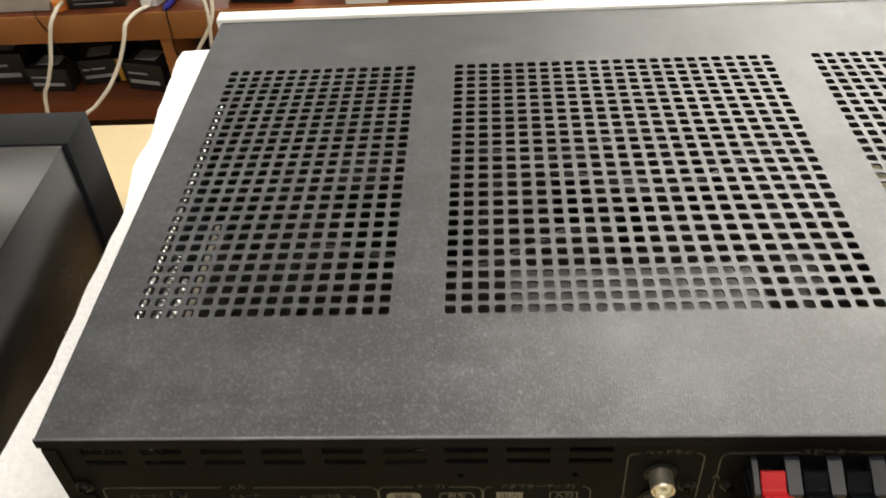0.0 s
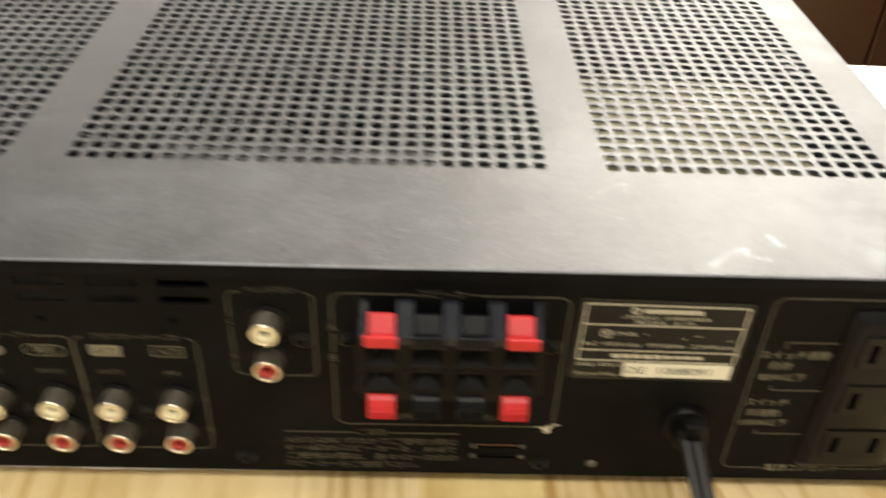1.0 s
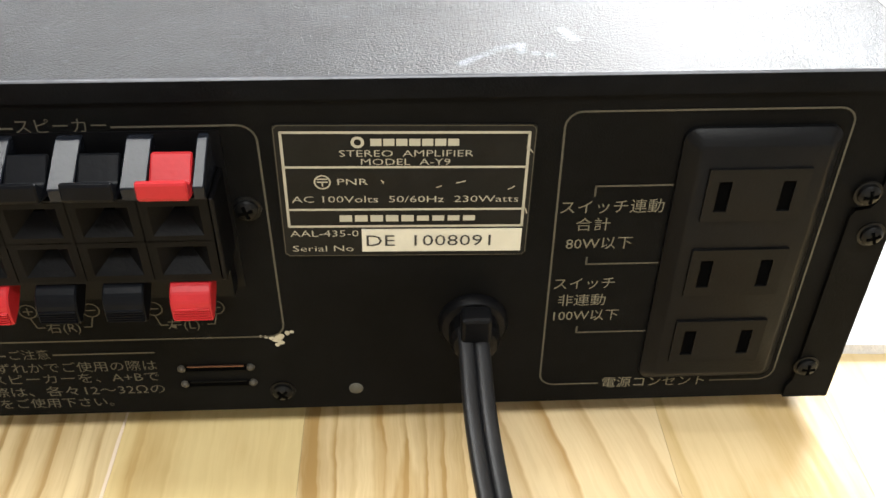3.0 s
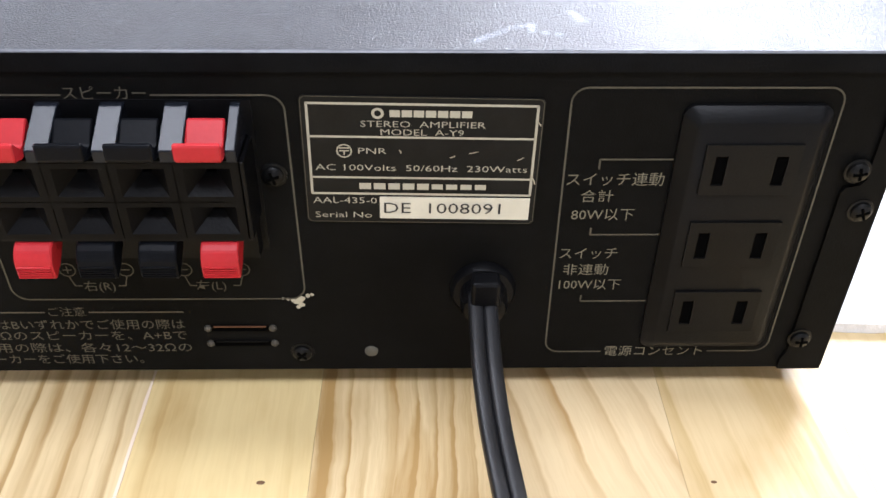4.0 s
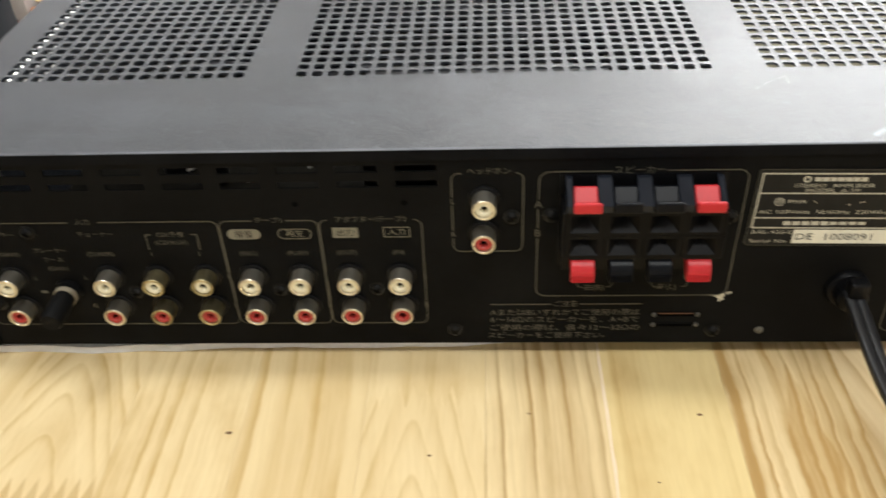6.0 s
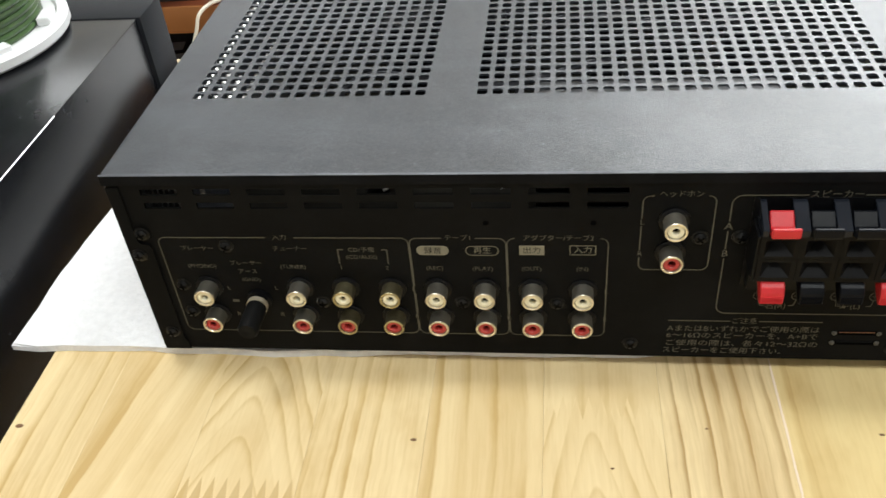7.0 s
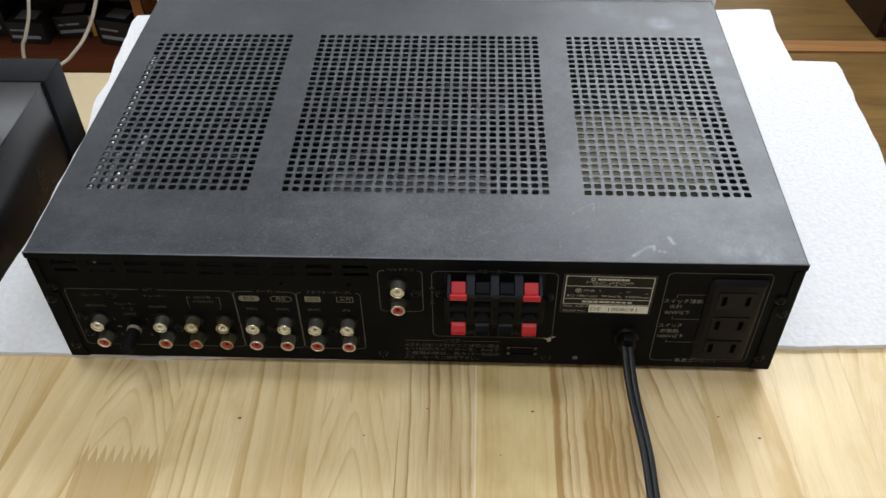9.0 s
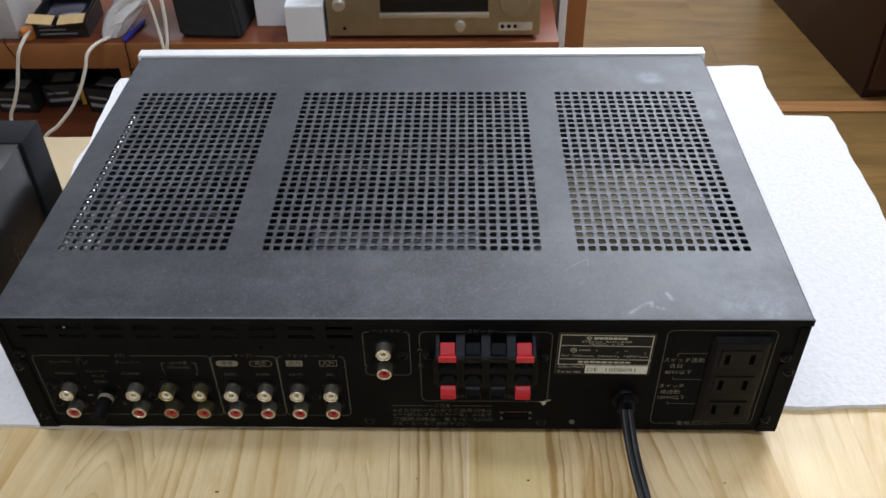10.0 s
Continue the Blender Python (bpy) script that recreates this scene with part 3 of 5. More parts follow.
FOAM_OUTLINE = wavy([(-0.0745, 0.0044), (0.0, 0.0040), (0.0665, 0.0047), (0.138, 0.0060), (0.207, 0.0085), (0.40, 0.0222), (0.47, 0.0230), (0.556, 0.0242), (0.5565, 0.205), (0.5605, 0.30), (0.5600, 0.3460),
                     (0.5214, 0.3462), (0.5205, 0.385), (0.5228, 0.4365), (0.20, 0.43), (-0.081, 0.418), (-0.0795, 0.38), (-0.0785, 0.34), (-0.0725, 0.305), (-0.0755, 0.272), (-0.0695, 0.24), (-0.0675, 0.18), (-0.0700, 0.09)], 0.012, 0.0010, 3)
bm = bmesh.new()
bm_prism(bm, FOAM_OUTLINE, "z", 0.0001, 0.0036)
bmesh.ops.bevel(bm, geom=[e for e in bm.edges if abs(e.verts[0].co.z - e.verts[1].co.z) < 1e-5 and e.verts[0].co.z > 0.003], offset=0.0008, segments=2, affect="EDGES")
part("sheet", bm, FOAM, foam)


# ---- amplifier ----
W, D, H, ZB = 0.4223, 0.2800, 0.098, 0.0102
PITCH, HX0, HY0 = 0.00606, 0.0196, 0.0553
amp = thing("amplifier", "black steel stereo amplifier with perforated cover, seen from behind on foam", "amplifier")


def perforated_top(x0, x1, y0, y1, z, thick):
    """A sheet with three fields of rounded square holes, real openings with walls."""
    verts, faces, seen_v = [], [], {}

    def v(x, y, h):
        key = (round(x * 1e6), round(y * 1e6), round(h * 1e6))
        if key not in seen_v:
            seen_v[key] = len(verts)
            verts.append((x, y, h))
        return seen_v[key]

    xs = sorted({x0, x1} | {HX0 + (i - 0.5) * PITCH for a, b in ((0, 16), (19, 45), (48, 64)) for i in range(a, b + 1)})
    ys = sorted({y0, y1} | {HY0 + (j - 0.5) * PITCH for j in range(30)})
    hs, c = 0.00208, 0.0007
    ring = [(-hs + c, -hs), (hs - c, -hs), (hs, -hs + c), (hs, hs - c), (hs - c, hs), (-hs + c, hs), (-hs, hs - c), (-hs, -hs + c)]
    fields = ((0, 16), (19, 45), (48, 64))
    for xa, xb in zip(xs, xs[1:]):
        for ya, yb in zip(ys, ys[1:]):
            i, j = (xa + xb) / 2, (ya + yb) / 2
            col, row = (i - HX0) / PITCH, (j - HY0) / PITCH
            hole = any(a - 0.3 < col < b - 0.7 for a, b in fields) and -0.3 < row < 28.3 and xb - xa < PITCH * 1.1 and yb - ya < PITCH * 1.1
            if not hole:
                faces.append([v(xa, ya, z), v(xb, ya, z), v(xb, yb, z), v(xa, yb, z)])
                faces.append([v(xa, ya, z - thick), v(xa, yb, z - thick), v(xb, yb, z - thick), v(xb, ya, z - thick)])
                continue
            for h, flip in ((z, False), (z - thick, True)):
                o = [v(xa, ya, h), v(xb, ya, h), v(xb, yb, h), v(xa, yb, h)]
                r = [v(i + dx, j + dy, h) for dx, dy in ring]
                quads = [[o[0], o[1], r[1], r[0]], [o[1], r[2], r[1]], [o[1], o[2], r[3], r[2]], [o[2], r[4], r[3]],
                         [o[2], o[3], r[5], r[4]], [o[3], r[6], r[5]], [o[3], o[0], r[7], r[6]], [o[0], r[0], r[7]]]
                faces.extend([q[::-1] for q in quads] if flip else quads)
            for k in range(8):
                a, b = ring[k], ring[(k + 1) % 8]
                faces.append([v(i + a[0], j + a[1], z), v(i + b[0], j + b[1], z), v(i + b[0], j + b[1], z - thick), v(i + a[0], j + a[1], z - thick)])
    me = bpy.data.meshes.new("cover")
    me.from_pydata(verts, [], faces)
    return me


me = perforated_top(0.0012, W - 0.0012, -0.0001, D, H, 0.0009)
bm = bmesh.new()
bm.from_mesh(me)
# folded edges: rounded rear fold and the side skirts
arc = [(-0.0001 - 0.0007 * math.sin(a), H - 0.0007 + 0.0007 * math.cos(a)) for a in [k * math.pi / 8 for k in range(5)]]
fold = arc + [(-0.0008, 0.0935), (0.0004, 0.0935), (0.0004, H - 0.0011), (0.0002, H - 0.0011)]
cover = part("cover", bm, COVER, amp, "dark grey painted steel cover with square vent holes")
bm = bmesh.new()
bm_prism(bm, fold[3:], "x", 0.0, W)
part("rear_fold", bm, FOLD_SHADED, cover, "", True)
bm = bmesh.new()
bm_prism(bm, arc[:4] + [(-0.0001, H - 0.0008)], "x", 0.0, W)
part("fold_edge", bm, FOLD_HIGHLIGHT, cover, "edge of the fold with its highlight in the colour", True)
for xa, s in ((0.0, 1), (W, -1)):
    side_prof = [(xa + s * (0.0012 - 0.0012 * math.sin(a)), H - 0.0012 + 0.0012 * math.cos(a)) for a in [k * math.pi / 8 for k in range(5)]]
    side_prof += [(xa, ZB), (xa + s * 0.001, ZB), (xa + s * 0.001, H - 0.001), (xa + s * 0.0012, H - 0.001)]
    bm = bmesh.new()
    bm_prism(bm, side_prof, "y", 0.0006, D)
    part("side_skirt", bm, COVER, cover, "", True)
bpy.data.meshes.remove(me)

# rear panel with louvre slots cut through
SLOTS = [(0.0133 + 0.0201 * i, 0.0273 + 0.0201 * i, z, z + 0.0027) for i in range(9) for z in (0.0826, 0.0886)]


def plate_with_slots(x0, x1, z0, z1, slots, y, thick):
    xs = sorted({x0, x1} | {s for a in slots for s in a[:2]})
    zs = sorted({z0, z1} | {s for a in slots for s in a[2:]})
    bm = bmesh.new()
    grid = {(x, z): bm.verts.new((x, y, z)) for x in xs for z in zs}
    for xa, xb in zip(xs, xs[1:]):
        for za, zb in zip(zs, zs[1:]):
            if not any(a[0] <= xa and xb <= a[1] and a[2] <= za and zb <= a[3] for a in slots):
                bm.faces.new([grid[xa, za], grid[xb, za], grid[xb, zb], grid[xa, zb]])
    out = bmesh.ops.extrude_face_region(bm, geom=bm.faces[:])
    bmesh.ops.translate(bm, vec=(0, thick, 0), verts=[g for g in out["geom"] if isinstance(g, bmesh.types.BMVert)])
    return bm


panel = part("rear_panel", plate_with_slots(0.0012, W - 0.0012, ZB, 0.0932, SLOTS, 0.0, 0.001), PANEL, amp, "black painted rear panel with connectors and lettering")
for xo, sg in ((0.0, 1), (W, -1)):
    bm = bmesh.new()
    pts = [(0.0011, ZB + 0.0002), (0.0120, ZB + 0.0002), (0.0120, 0.0140), (0.0108, 0.0165), (0.0108, 0.0645), (0.0100, 0.0660), (0.0070, 0.0666), (0.0060, 0.0680), (0.0060, 0.0925), (0.0011, 0.0925)]
    bm_prism(bm, [(xo + sg * p, q) for p, q in pts], "y", -0.0010, -0.0001)
    part("side_flange", bm, PANEL, amp)

# chassis, feet, front panel
box_part("chassis_bottom", 0.0012, W - 0.0012, 0.002, D - 0.002, ZB, ZB + 0.001, STEEL, amp)
box_part("front_panel", -0.0025, W + 0.0025, D + 0.0005, D + 0.0105, 0.006, 0.0997, ALU, amp, "bright silver aluminium front panel", 0.0008)
box_part("chassis_front", 0.002, W - 0.002, D - 0.003, D - 0.001, ZB + 0.001, H - 0.002, STEEL, amp)
for x in (0.045, W - 0.045):
    for y in (0.05, D - 0.045):
        bm = bmesh.new()
        bm_lathe(bm, ((0, TABLE_Z + 0.0036), (0.0115, TABLE_Z + 0.0036), (0.0125, TABLE_Z + 0.0046), (0.013, ZB), (0, ZB)), pose(x, y, 0), 20)
        part("foot", bm, BLACK, amp, "round black rubber foot", True)

# what shows through the vent holes
PCB = material("circuit_board", (0.009, 0.008, 0.005), 0.7, 0, 0.1, 0.3, 90)
SINK = material("heat_sink_metal", (0.07, 0.07, 0.074), 0.5, 0.5, 0.5, 0.2, 60)
TAPE = material("transformer_tape", (0.26, 0.238, 0.15), 0.6, 0, 0.4, 0.2, 50)
box_part("circuit_board", 0.012, 0.29, 0.01, 0.27, 0.026, 0.0276, PCB, amp)
bm = bmesh.new()
bm_box(bm, 0.155, 0.255, 0.052, 0.062, 0.028, 0.086)
bm_box(bm, 0.155, 0.255, 0.062, 0.092, 0.0800, 0.0825)
sink = part("heat_sink", bm, SINK, amp, "dull metal heat sink under the vents")
for i in range(16):
    box_part("fin", 0.157 + i * 0.0063, 0.1583 + i * 0.0063, 0.0621, 0.098, 0.03, 0.0799, SINK, sink)
bm = bmesh.new()
bm_box(bm, 0.310, 0.396, 0.084, 0.160, 0.02, 0.082, 0.006)
part("transformer", bm, TAPE, amp, "tape-wrapped mains transformer under the vents", True)
bm = bmesh.new()
bm_box(bm, 0.306, 0.400, 0.108, 0.136, ZB + 0.001, 0.080, 0.001)
part("transformer_core", bm, SINK, amp)
for x, y, r, h in ((0.09, 0.16, 0.014, 0.055), (0.125, 0.16, 0.014, 0.055), (0.06, 0.10, 0.007, 0.03), (0.08, 0.09, 0.006, 0.03), (0.19, 0.19, 0.009, 0.04), (0.22, 0.17, 0.008, 0.035), (0.26, 0.2, 0.009, 0.03)):
    bm = bmesh.new()
    bm_lathe(bm, ((0, 0.0276), (r, 0.0276), (r, 0.0276 + h - 0.001), (r - 0.001, 0.0276 + h), (0, 0.0276 + h)), pose(x, y, 0), 18)
    part("capacitor", bm, BLACK, amp, "", True)
WIRE_SLEEVE = material("wire_sleeve", (0.05, 0.05, 0.06), 0.5)
BRIGHT = material("bright_zinc", (0.66, 0.66, 0.65), 0.28, 1.0, 0.5, 0.1, 60)
for x, y1, z, r in ((0.0177, 0.200, 0.0950, 0.0014), (0.0251, 0.090, 0.0950, 0.0013), (0.0309, 0.076, 0.0948, 0.0012)):
    bm = bmesh.new()
    bm_tube(bm, ((x, 0.046, z), (x, (0.046 + y1) / 2, z), (x, y1, z)), r, 12)
    part("bracket_edge", bm, BRIGHT, amp, "bright rolled zinc edge under the vent holes", True)
for i in range(6):
    box_part("fin", 0.0140 + i * 0.0022, 0.0147 + i * 0.0022, 0.0030, 0.0120, 0.0800, 0.0925, SINK, amp)
for x, z, lean in ((0.0352, 0.0898, 0), (0.0690, 0.0895, 35), (0.1060, 0.0897, 60), (0.1262, 0.0838, 80), (0.1480, 0.0900, 70)):
    bm = bmesh.new()
    bm_tube(bm, [(0, 0, -0.004), (0, 0, 0), (0, 0, 0.004)], 0.0006 if lean else 0.0009, 8)
    bmesh.ops.transform(bm, matrix=pose(x, 0.0042, z, 0, lean, 0), verts=bm.verts)
    part("component_lead", bm, BRIGHT, amp, "bright metal lead behind the slots", True)
box_part("bracket", 0.0340, 0.0362, 0.050, 0.115, 0.060, 0.0920, BRIGHT, amp, "bright zinc bracket under the vent holes")
box_part("bracket", 0.3990, 0.4060, 0.14, 0.165, 0.0925, 0.0935, SINK, amp, "bright zinc bracket under the vent holes")
for y, x, z in ((0.155, 0.14, 0.075), (0.11, 0.05, 0.07), (0.2, 0.09, 0.06)):
    bm = bmesh.new()
    bm_tube(bm, ((x, y, 0.03), (x + 0.02, y + 0.01, z), (x + 0.09, y - 0.01, z + 0.006), (x + 0.14, y + 0.02, z), (x + 0.16, y + 0.02, 0.03)), 0.0014, 6)
    part("wire", bm, WIRE_SLEEVE, amp)


# ---- rear panel: screws, lines and lettering ----
def facing(x, z, y=0.0):
    """Local z of a turned piece points out of the rear panel, towards -y."""
    return pose(x, y, z, 90, 0, 0)


def screw_mesh(r):
    bm = bmesh.new()
    bm_lathe(bm, ((r * 1.25, 0), (r * 1.25, 0.0003), (r, 0.0004), (r * 0.96, 0.0010), (r * 0.75, 0.0015), (r * 0.3, 0.0018), (0, 0.00185)), Matrix(), 20)
    return finish("screw", bm, SCREW, True)


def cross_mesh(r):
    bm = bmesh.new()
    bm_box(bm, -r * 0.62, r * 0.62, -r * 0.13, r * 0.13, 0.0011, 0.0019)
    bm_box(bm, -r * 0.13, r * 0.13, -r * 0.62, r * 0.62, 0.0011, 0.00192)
    return finish("cross_recess", bm, HOLE_SHADE)


SCREW_ME, CROSS_ME = screw_mesh(0.0024), cross_mesh(0.0024)
rnd = random.Random(8)
for x, z, y in ((0.0089, 0.0716, -0.001), (0.0050, 0.0613, -0.001), (0.0068, 0.0205, -0.001), (0.0400, 0.0651, 0), (0.0180, 0.0456, 0), (0.0181, 0.0314, 0),
                (0.0732, 0.0371, 0), (0.1280, 0.0378, 0), (0.1640, 0.0379, 0), (0.2133, 0.0699, 0), (0.1922, 0.0173, 0), (0.2891, 0.0164, 0),
                (0.2874, 0.0690, 0), (0.2269, 0.0703, 0), (0.4135, 0.0704, -0.001), (0.4172, 0.0600, -0.001), (0.4134, 0.0212, -0.001)):
    s = new("screw", SCREW_ME)
    s.parent = amp
    s.matrix_world = facing(x, z, y) @ pose(0, 0, 0, 0, 0, rnd.uniform(0, 90))
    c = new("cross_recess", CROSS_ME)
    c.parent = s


def ribbon(bm, pts, width, y=-0.00018):
    """A thin printed line through points (x, z) on the panel."""
    for (xa, za), (xb, zb) in zip(pts, pts[1:]):
        d = math.hypot(xb - xa, zb - za)
        if d < 1e-9:
            continue
        ex, ez = (xb - xa) / d, (zb - za) / d
        nx, nz = -ez * width / 2, ex * width / 2
        xa, za, xb, zb = xa - ex * width * 0.2, za - ez * width * 0.2, xb + ex * width * 0.2, zb + ez * width * 0.2
        bm.faces.new([bm.verts.new(p) for p in ((xa + nx, y, za + nz), (xb + nx, y, zb + nz), (xb - nx, y, zb - nz), (xa - nx, y, za - nz))])


def corner(cx, cz, r, a0):
    return [(cx + r * math.cos(math.radians(a0 + 15 * k)), cz + r * math.sin(math.radians(a0 + 15 * k))) for k in range(7)]


def frame_lines(bm, x0, x1, z0, z1, r, w, top_gap=None, bottom_gap=None, left=(), sides="lr"):
    """A rounded frame with gaps; left: (z, half) gaps on the left side."""
    tl, tr, br, bl = corner(x0 + r, z1 - r, r, 90), corner(x1 - r, z1 - r, r, 0), corner(x1 - r, z0 + r, r, 270), corner(x0 + r, z0 + r, r, 180)
    for c, s in ((tl, "l"), (tr, "r"), (br, "r"), (bl, "l")):
        if s in sides:
            ribbon(bm, c, w)
    xa, xb = (x0 + r if "l" in sides else x0), (x1 - r if "r" in sides else x1)
    for z, gap in ((z1, top_gap), (z0, bottom_gap)):
        for a, b in ([(xa, gap[0]), (gap[1], xb)] if gap else [(xa, xb)]):
            ribbon(bm, [(a, z), (b, z)], w)
    if "l" in sides:
        zs = [z0 + r]
        for z, h in sorted(left):
            zs += [z - h, z + h]
        zs.append(z1 - r)
        for a, b in zip(zs[::2], zs[1::2]):
            ribbon(bm, [(x0, a), (x0, b)], w)
    if "r" in sides:
        ribbon(bm, [(x1, z0 + r), (x1, z1 - r)], w)


LW = 0.00042


def printed_frame(*args, **kw):
    bm = bmesh.new()
    frame_lines(bm, *args, **kw)
    part("printed_frame", bm, PRINT_DIM, panel, "thin faded printed frame line")


def printed_line(pts, w=LW, closed=False):
    bm = bmesh.new()
    ribbon(bm, pts, w)
    part("printed_line", bm, PRINT_DIM, panel)


MARKS = ((0.0442, 0.0018), (0.0300, 0.0018))
printed_frame(0.0138, 0.1098, 0.0210, 0.0693, 0.0028, LW, (0.0560, 0.0672))
printed_frame(0.1102, 0.1455, 0.0210, 0.0693, 0.0028, LW, (0.1220, 0.1345), None, MARKS)
printed_frame(0.1459, 0.1820, 0.0210, 0.0693, 0.0028, LW, (0.1485, 0.1800), None, MARKS)
printed_frame(0.1929, 0.2172, 0.0551, 0.0879, 0.0026, LW, (0.1965, 0.2150), None, ((0.0766, 0.0018), (0.0625, 0.0018)))
printed_frame(0.2224, 0.2914, 0.0340, 0.0881, 0.0036, LW, (0.2466, 0.2647), None, ((0.0749, 0.0022), (0.0627, 0.0022)))
printed_frame(0.3501, 0.4064, 0.0161, 0.0898, 0.0034, LW, None, (0.3642, 0.3914))
printed_line([(0.0828, 0.0570), (0.0828, 0.0637), (0.0848, 0.0637)])
printed_line([(0.1014, 0.0570), (0.1014, 0.0637), (0.0994, 0.0637)])
printed_line([(0.2057, 0.0299), (0.2283, 0.0299)])
printed_line([(0.2389, 0.0299), (0.2615, 0.0299)])
printed_line([(0.3576, 0.0704), (0.3576, 0.0728), (0.3737, 0.0728)])
printed_line([(0.3576, 0.0547), (0.3576, 0.0528), (0.3737, 0.0528)])
printed_line([(0.3574, 0.0347), (0.3574, 0.0329), (0.3737, 0.0329)])
POLES = (0.2369, 0.2503, 0.2638, 0.2772)
for i, x in enumerate(POLES):
    bm = bmesh.new()
    ribbon(bm, [(x + 0.0019 * math.cos(k * 0.524), 0.0430 + 0.0019 * math.sin(k * 0.524)) for k in range(13)], 0.0003)
    ribbon(bm, [(x - 0.001, 0.0430), (x + 0.001, 0.0430)], 0.0003)
    if i in (0, 3):
        ribbon(bm, [(x, 0.0420), (x, 0.0440)], 0.0003)
    part("polarity_mark", bm, PRINT_DIM, panel)
for xa, xb in (POLES[:2], POLES[2:]):
    printed_line([(xa, 0.0411), (xa + 0.0008, 0.0382), (xa + 0.0024, 0.0382)], 0.0003)
    printed_line([(xb, 0.0411), (xb - 0.0008, 0.0382), (xb - 0.0024, 0.0382)], 0.0003)


def lettering(body, size, x, z, mat=None, parent=None, y=-0.0002, wide=1.0, align="CENTER", bold=-0.00001):
    """Printed text, centred at (x, z) on the panel."""
    cu = bpy.data.curves.new("lettering", "FONT")
    cu.body, cu.size, cu.align_x, cu.align_y, cu.resolution_u = body, size, align, "CENTER", 2
    cu.offset = bold
    ob = bpy.data.objects.new("lettering", cu)
    scene.collection.objects.link(ob)
    me = bpy.data.meshes.new_from_object(ob.evaluated_get(bpy.context.evaluated_depsgraph_get()))
    bpy.data.objects.remove(ob)
    me.materials.clear()
    me.materials.append(mat or PRINT_DIM)
    t = new("lettering", me)
    t.parent = parent or panel
    t.matrix_world = pose(x, y, z, 90, 0, 0) @ Matrix.Diagonal((wide, 1, 1, 1))
    return t


def plate(name, x0, x1, z0, z1, mat, parent, y0=-0.0001, y1=-0.0003, r=0.0):
    bm = bmesh.new()
    if r:
        pts = corner(x1 - r, z1 - r, r, 0) + corner(x0 + r, z1 - r, r, 90) + corner(x0 + r, z0 + r, r, 180) + corner(x1 - r, z0 + r, r, 270)
        bm_prism(bm, pts, "y", y0, y1)
    else:
        bm_box(bm, x0, x1, y1, y0, z0, z1)
    return part(name, bm, mat, parent)


def fitted(body, size, xa, xb, z, mat=None, parent=None, y=-0.0002, bold=-0.00001):
    """Printed text stretched to fill the width from xa to xb."""
    t = lettering(body, size, (xa + xb) / 2, z, mat, parent, y, bold=bold)
    t.matrix_world = t.matrix_world @ Matrix.Diagonal(((xb - xa) / t.dimensions.x, 1, 1, 1))
    return t


SMALL = 0.0027
for body, size, x, z in (
        ("入力", 0.0029, 0.0615, 0.0694), ("プレーヤー", SMALL, 0.0282, 0.0640), ("(PHONO)", SMALL, 0.0282, 0.0552),
        ("プレーヤー", 0.0026, 0.0458, 0.0568), ("アース", 0.0026, 0.0458, 0.0526), ("(GND)", 0.0026, 0.0463, 0.0485),
        ("チューナー", SMALL, 0.0646, 0.0640), ("(TUNER)", SMALL, 0.0642, 0.0551), ("CD/予備", SMALL, 0.0918, 0.0636), ("(CD/AUX)", SMALL, 0.0916, 0.0601),
        ("1", SMALL, 0.0830, 0.0549), ("2", SMALL, 0.1006, 0.0549), ("テープ1", 0.0029, 0.1282, 0.0694), ("アダプター/テープ2", 0.0029, 0.1642, 0.0694),
        ("(REC)", SMALL, 0.1187, 0.0549), ("(PLAY)", SMALL, 0.1366, 0.0549), ("(OUT)", SMALL, 0.1546, 0.0550), ("(IN)", SMALL, 0.1731, 0.0550),
        ("L", 0.0030, 0.0363, 0.0441), ("R", 0.0030, 0.0373, 0.0300), ("L", 0.0030, 0.0555, 0.0442), ("R", 0.0030, 0.0553, 0.0302),
        ("L", 0.0030, 0.1098, 0.0442), ("R", 0.0030, 0.1098, 0.0300), ("L", 0.0030, 0.1457, 0.0442), ("R", 0.0030, 0.1457, 0.0300),
        ("L", 0.0030, 0.1821, 0.0441), ("R", 0.0030, 0.1821, 0.0300), ("ヘッドホン", 0.0030, 0.2056, 0.0886), ("L", 0.0032, 0.1931, 0.0766), ("R", 0.0032, 0.1931, 0.0625),
        ("スピーカー", 0.0035, 0.2555, 0.0883), ("A", 0.0042, 0.2224, 0.0749), ("B", 0.0042, 0.2224, 0.0627),
        ("右(R)", 0.0034, 0.2434, 0.0379), ("左(L)", 0.0034, 0.2696, 0.0380), ("ご注意", 0.0032, 0.2335, 0.0299)):
    lettering(body, size, x, z)
for body, xb, z in (("AまたはBいずれかでご使用の際は", 0.2613, 0.0257), ("6〜16Ωのスピーカーを、A+Bで", 0.2612, 0.0221),
                    ("ご使用の際は、各々12〜32Ωの", 0.2616, 0.0180), ("スピーカーをご使用下さい。", 0.2500, 0.0141)):
    fitted(body, 0.0035, 0.2057, xb, z)
for body, size, xa, xb, z in (("スイッチ連動", 0.0037, 0.3508, 0.3721, 0.0675), ("合計", 0.0036, 0.3544, 0.3616, 0.0631), ("80W以下", 0.0036, 0.3528, 0.3669, 0.0582),
                              ("スイッチ", 0.0037, 0.3511, 0.3645, 0.0472), ("非連動", 0.0036, 0.3524, 0.3630, 0.0424), ("100W以下", 0.0036, 0.3515, 0.3662, 0.0379), ("電源コンセント", 0.0038, 0.3654, 0.3902, 0.0160)):
    fitted(body, size, xa, xb, z, PRINT)
plate("filled_oval", 0.1126, 0.1245, 0.0614, 0.0657, PRINT, panel, r=0.0021)
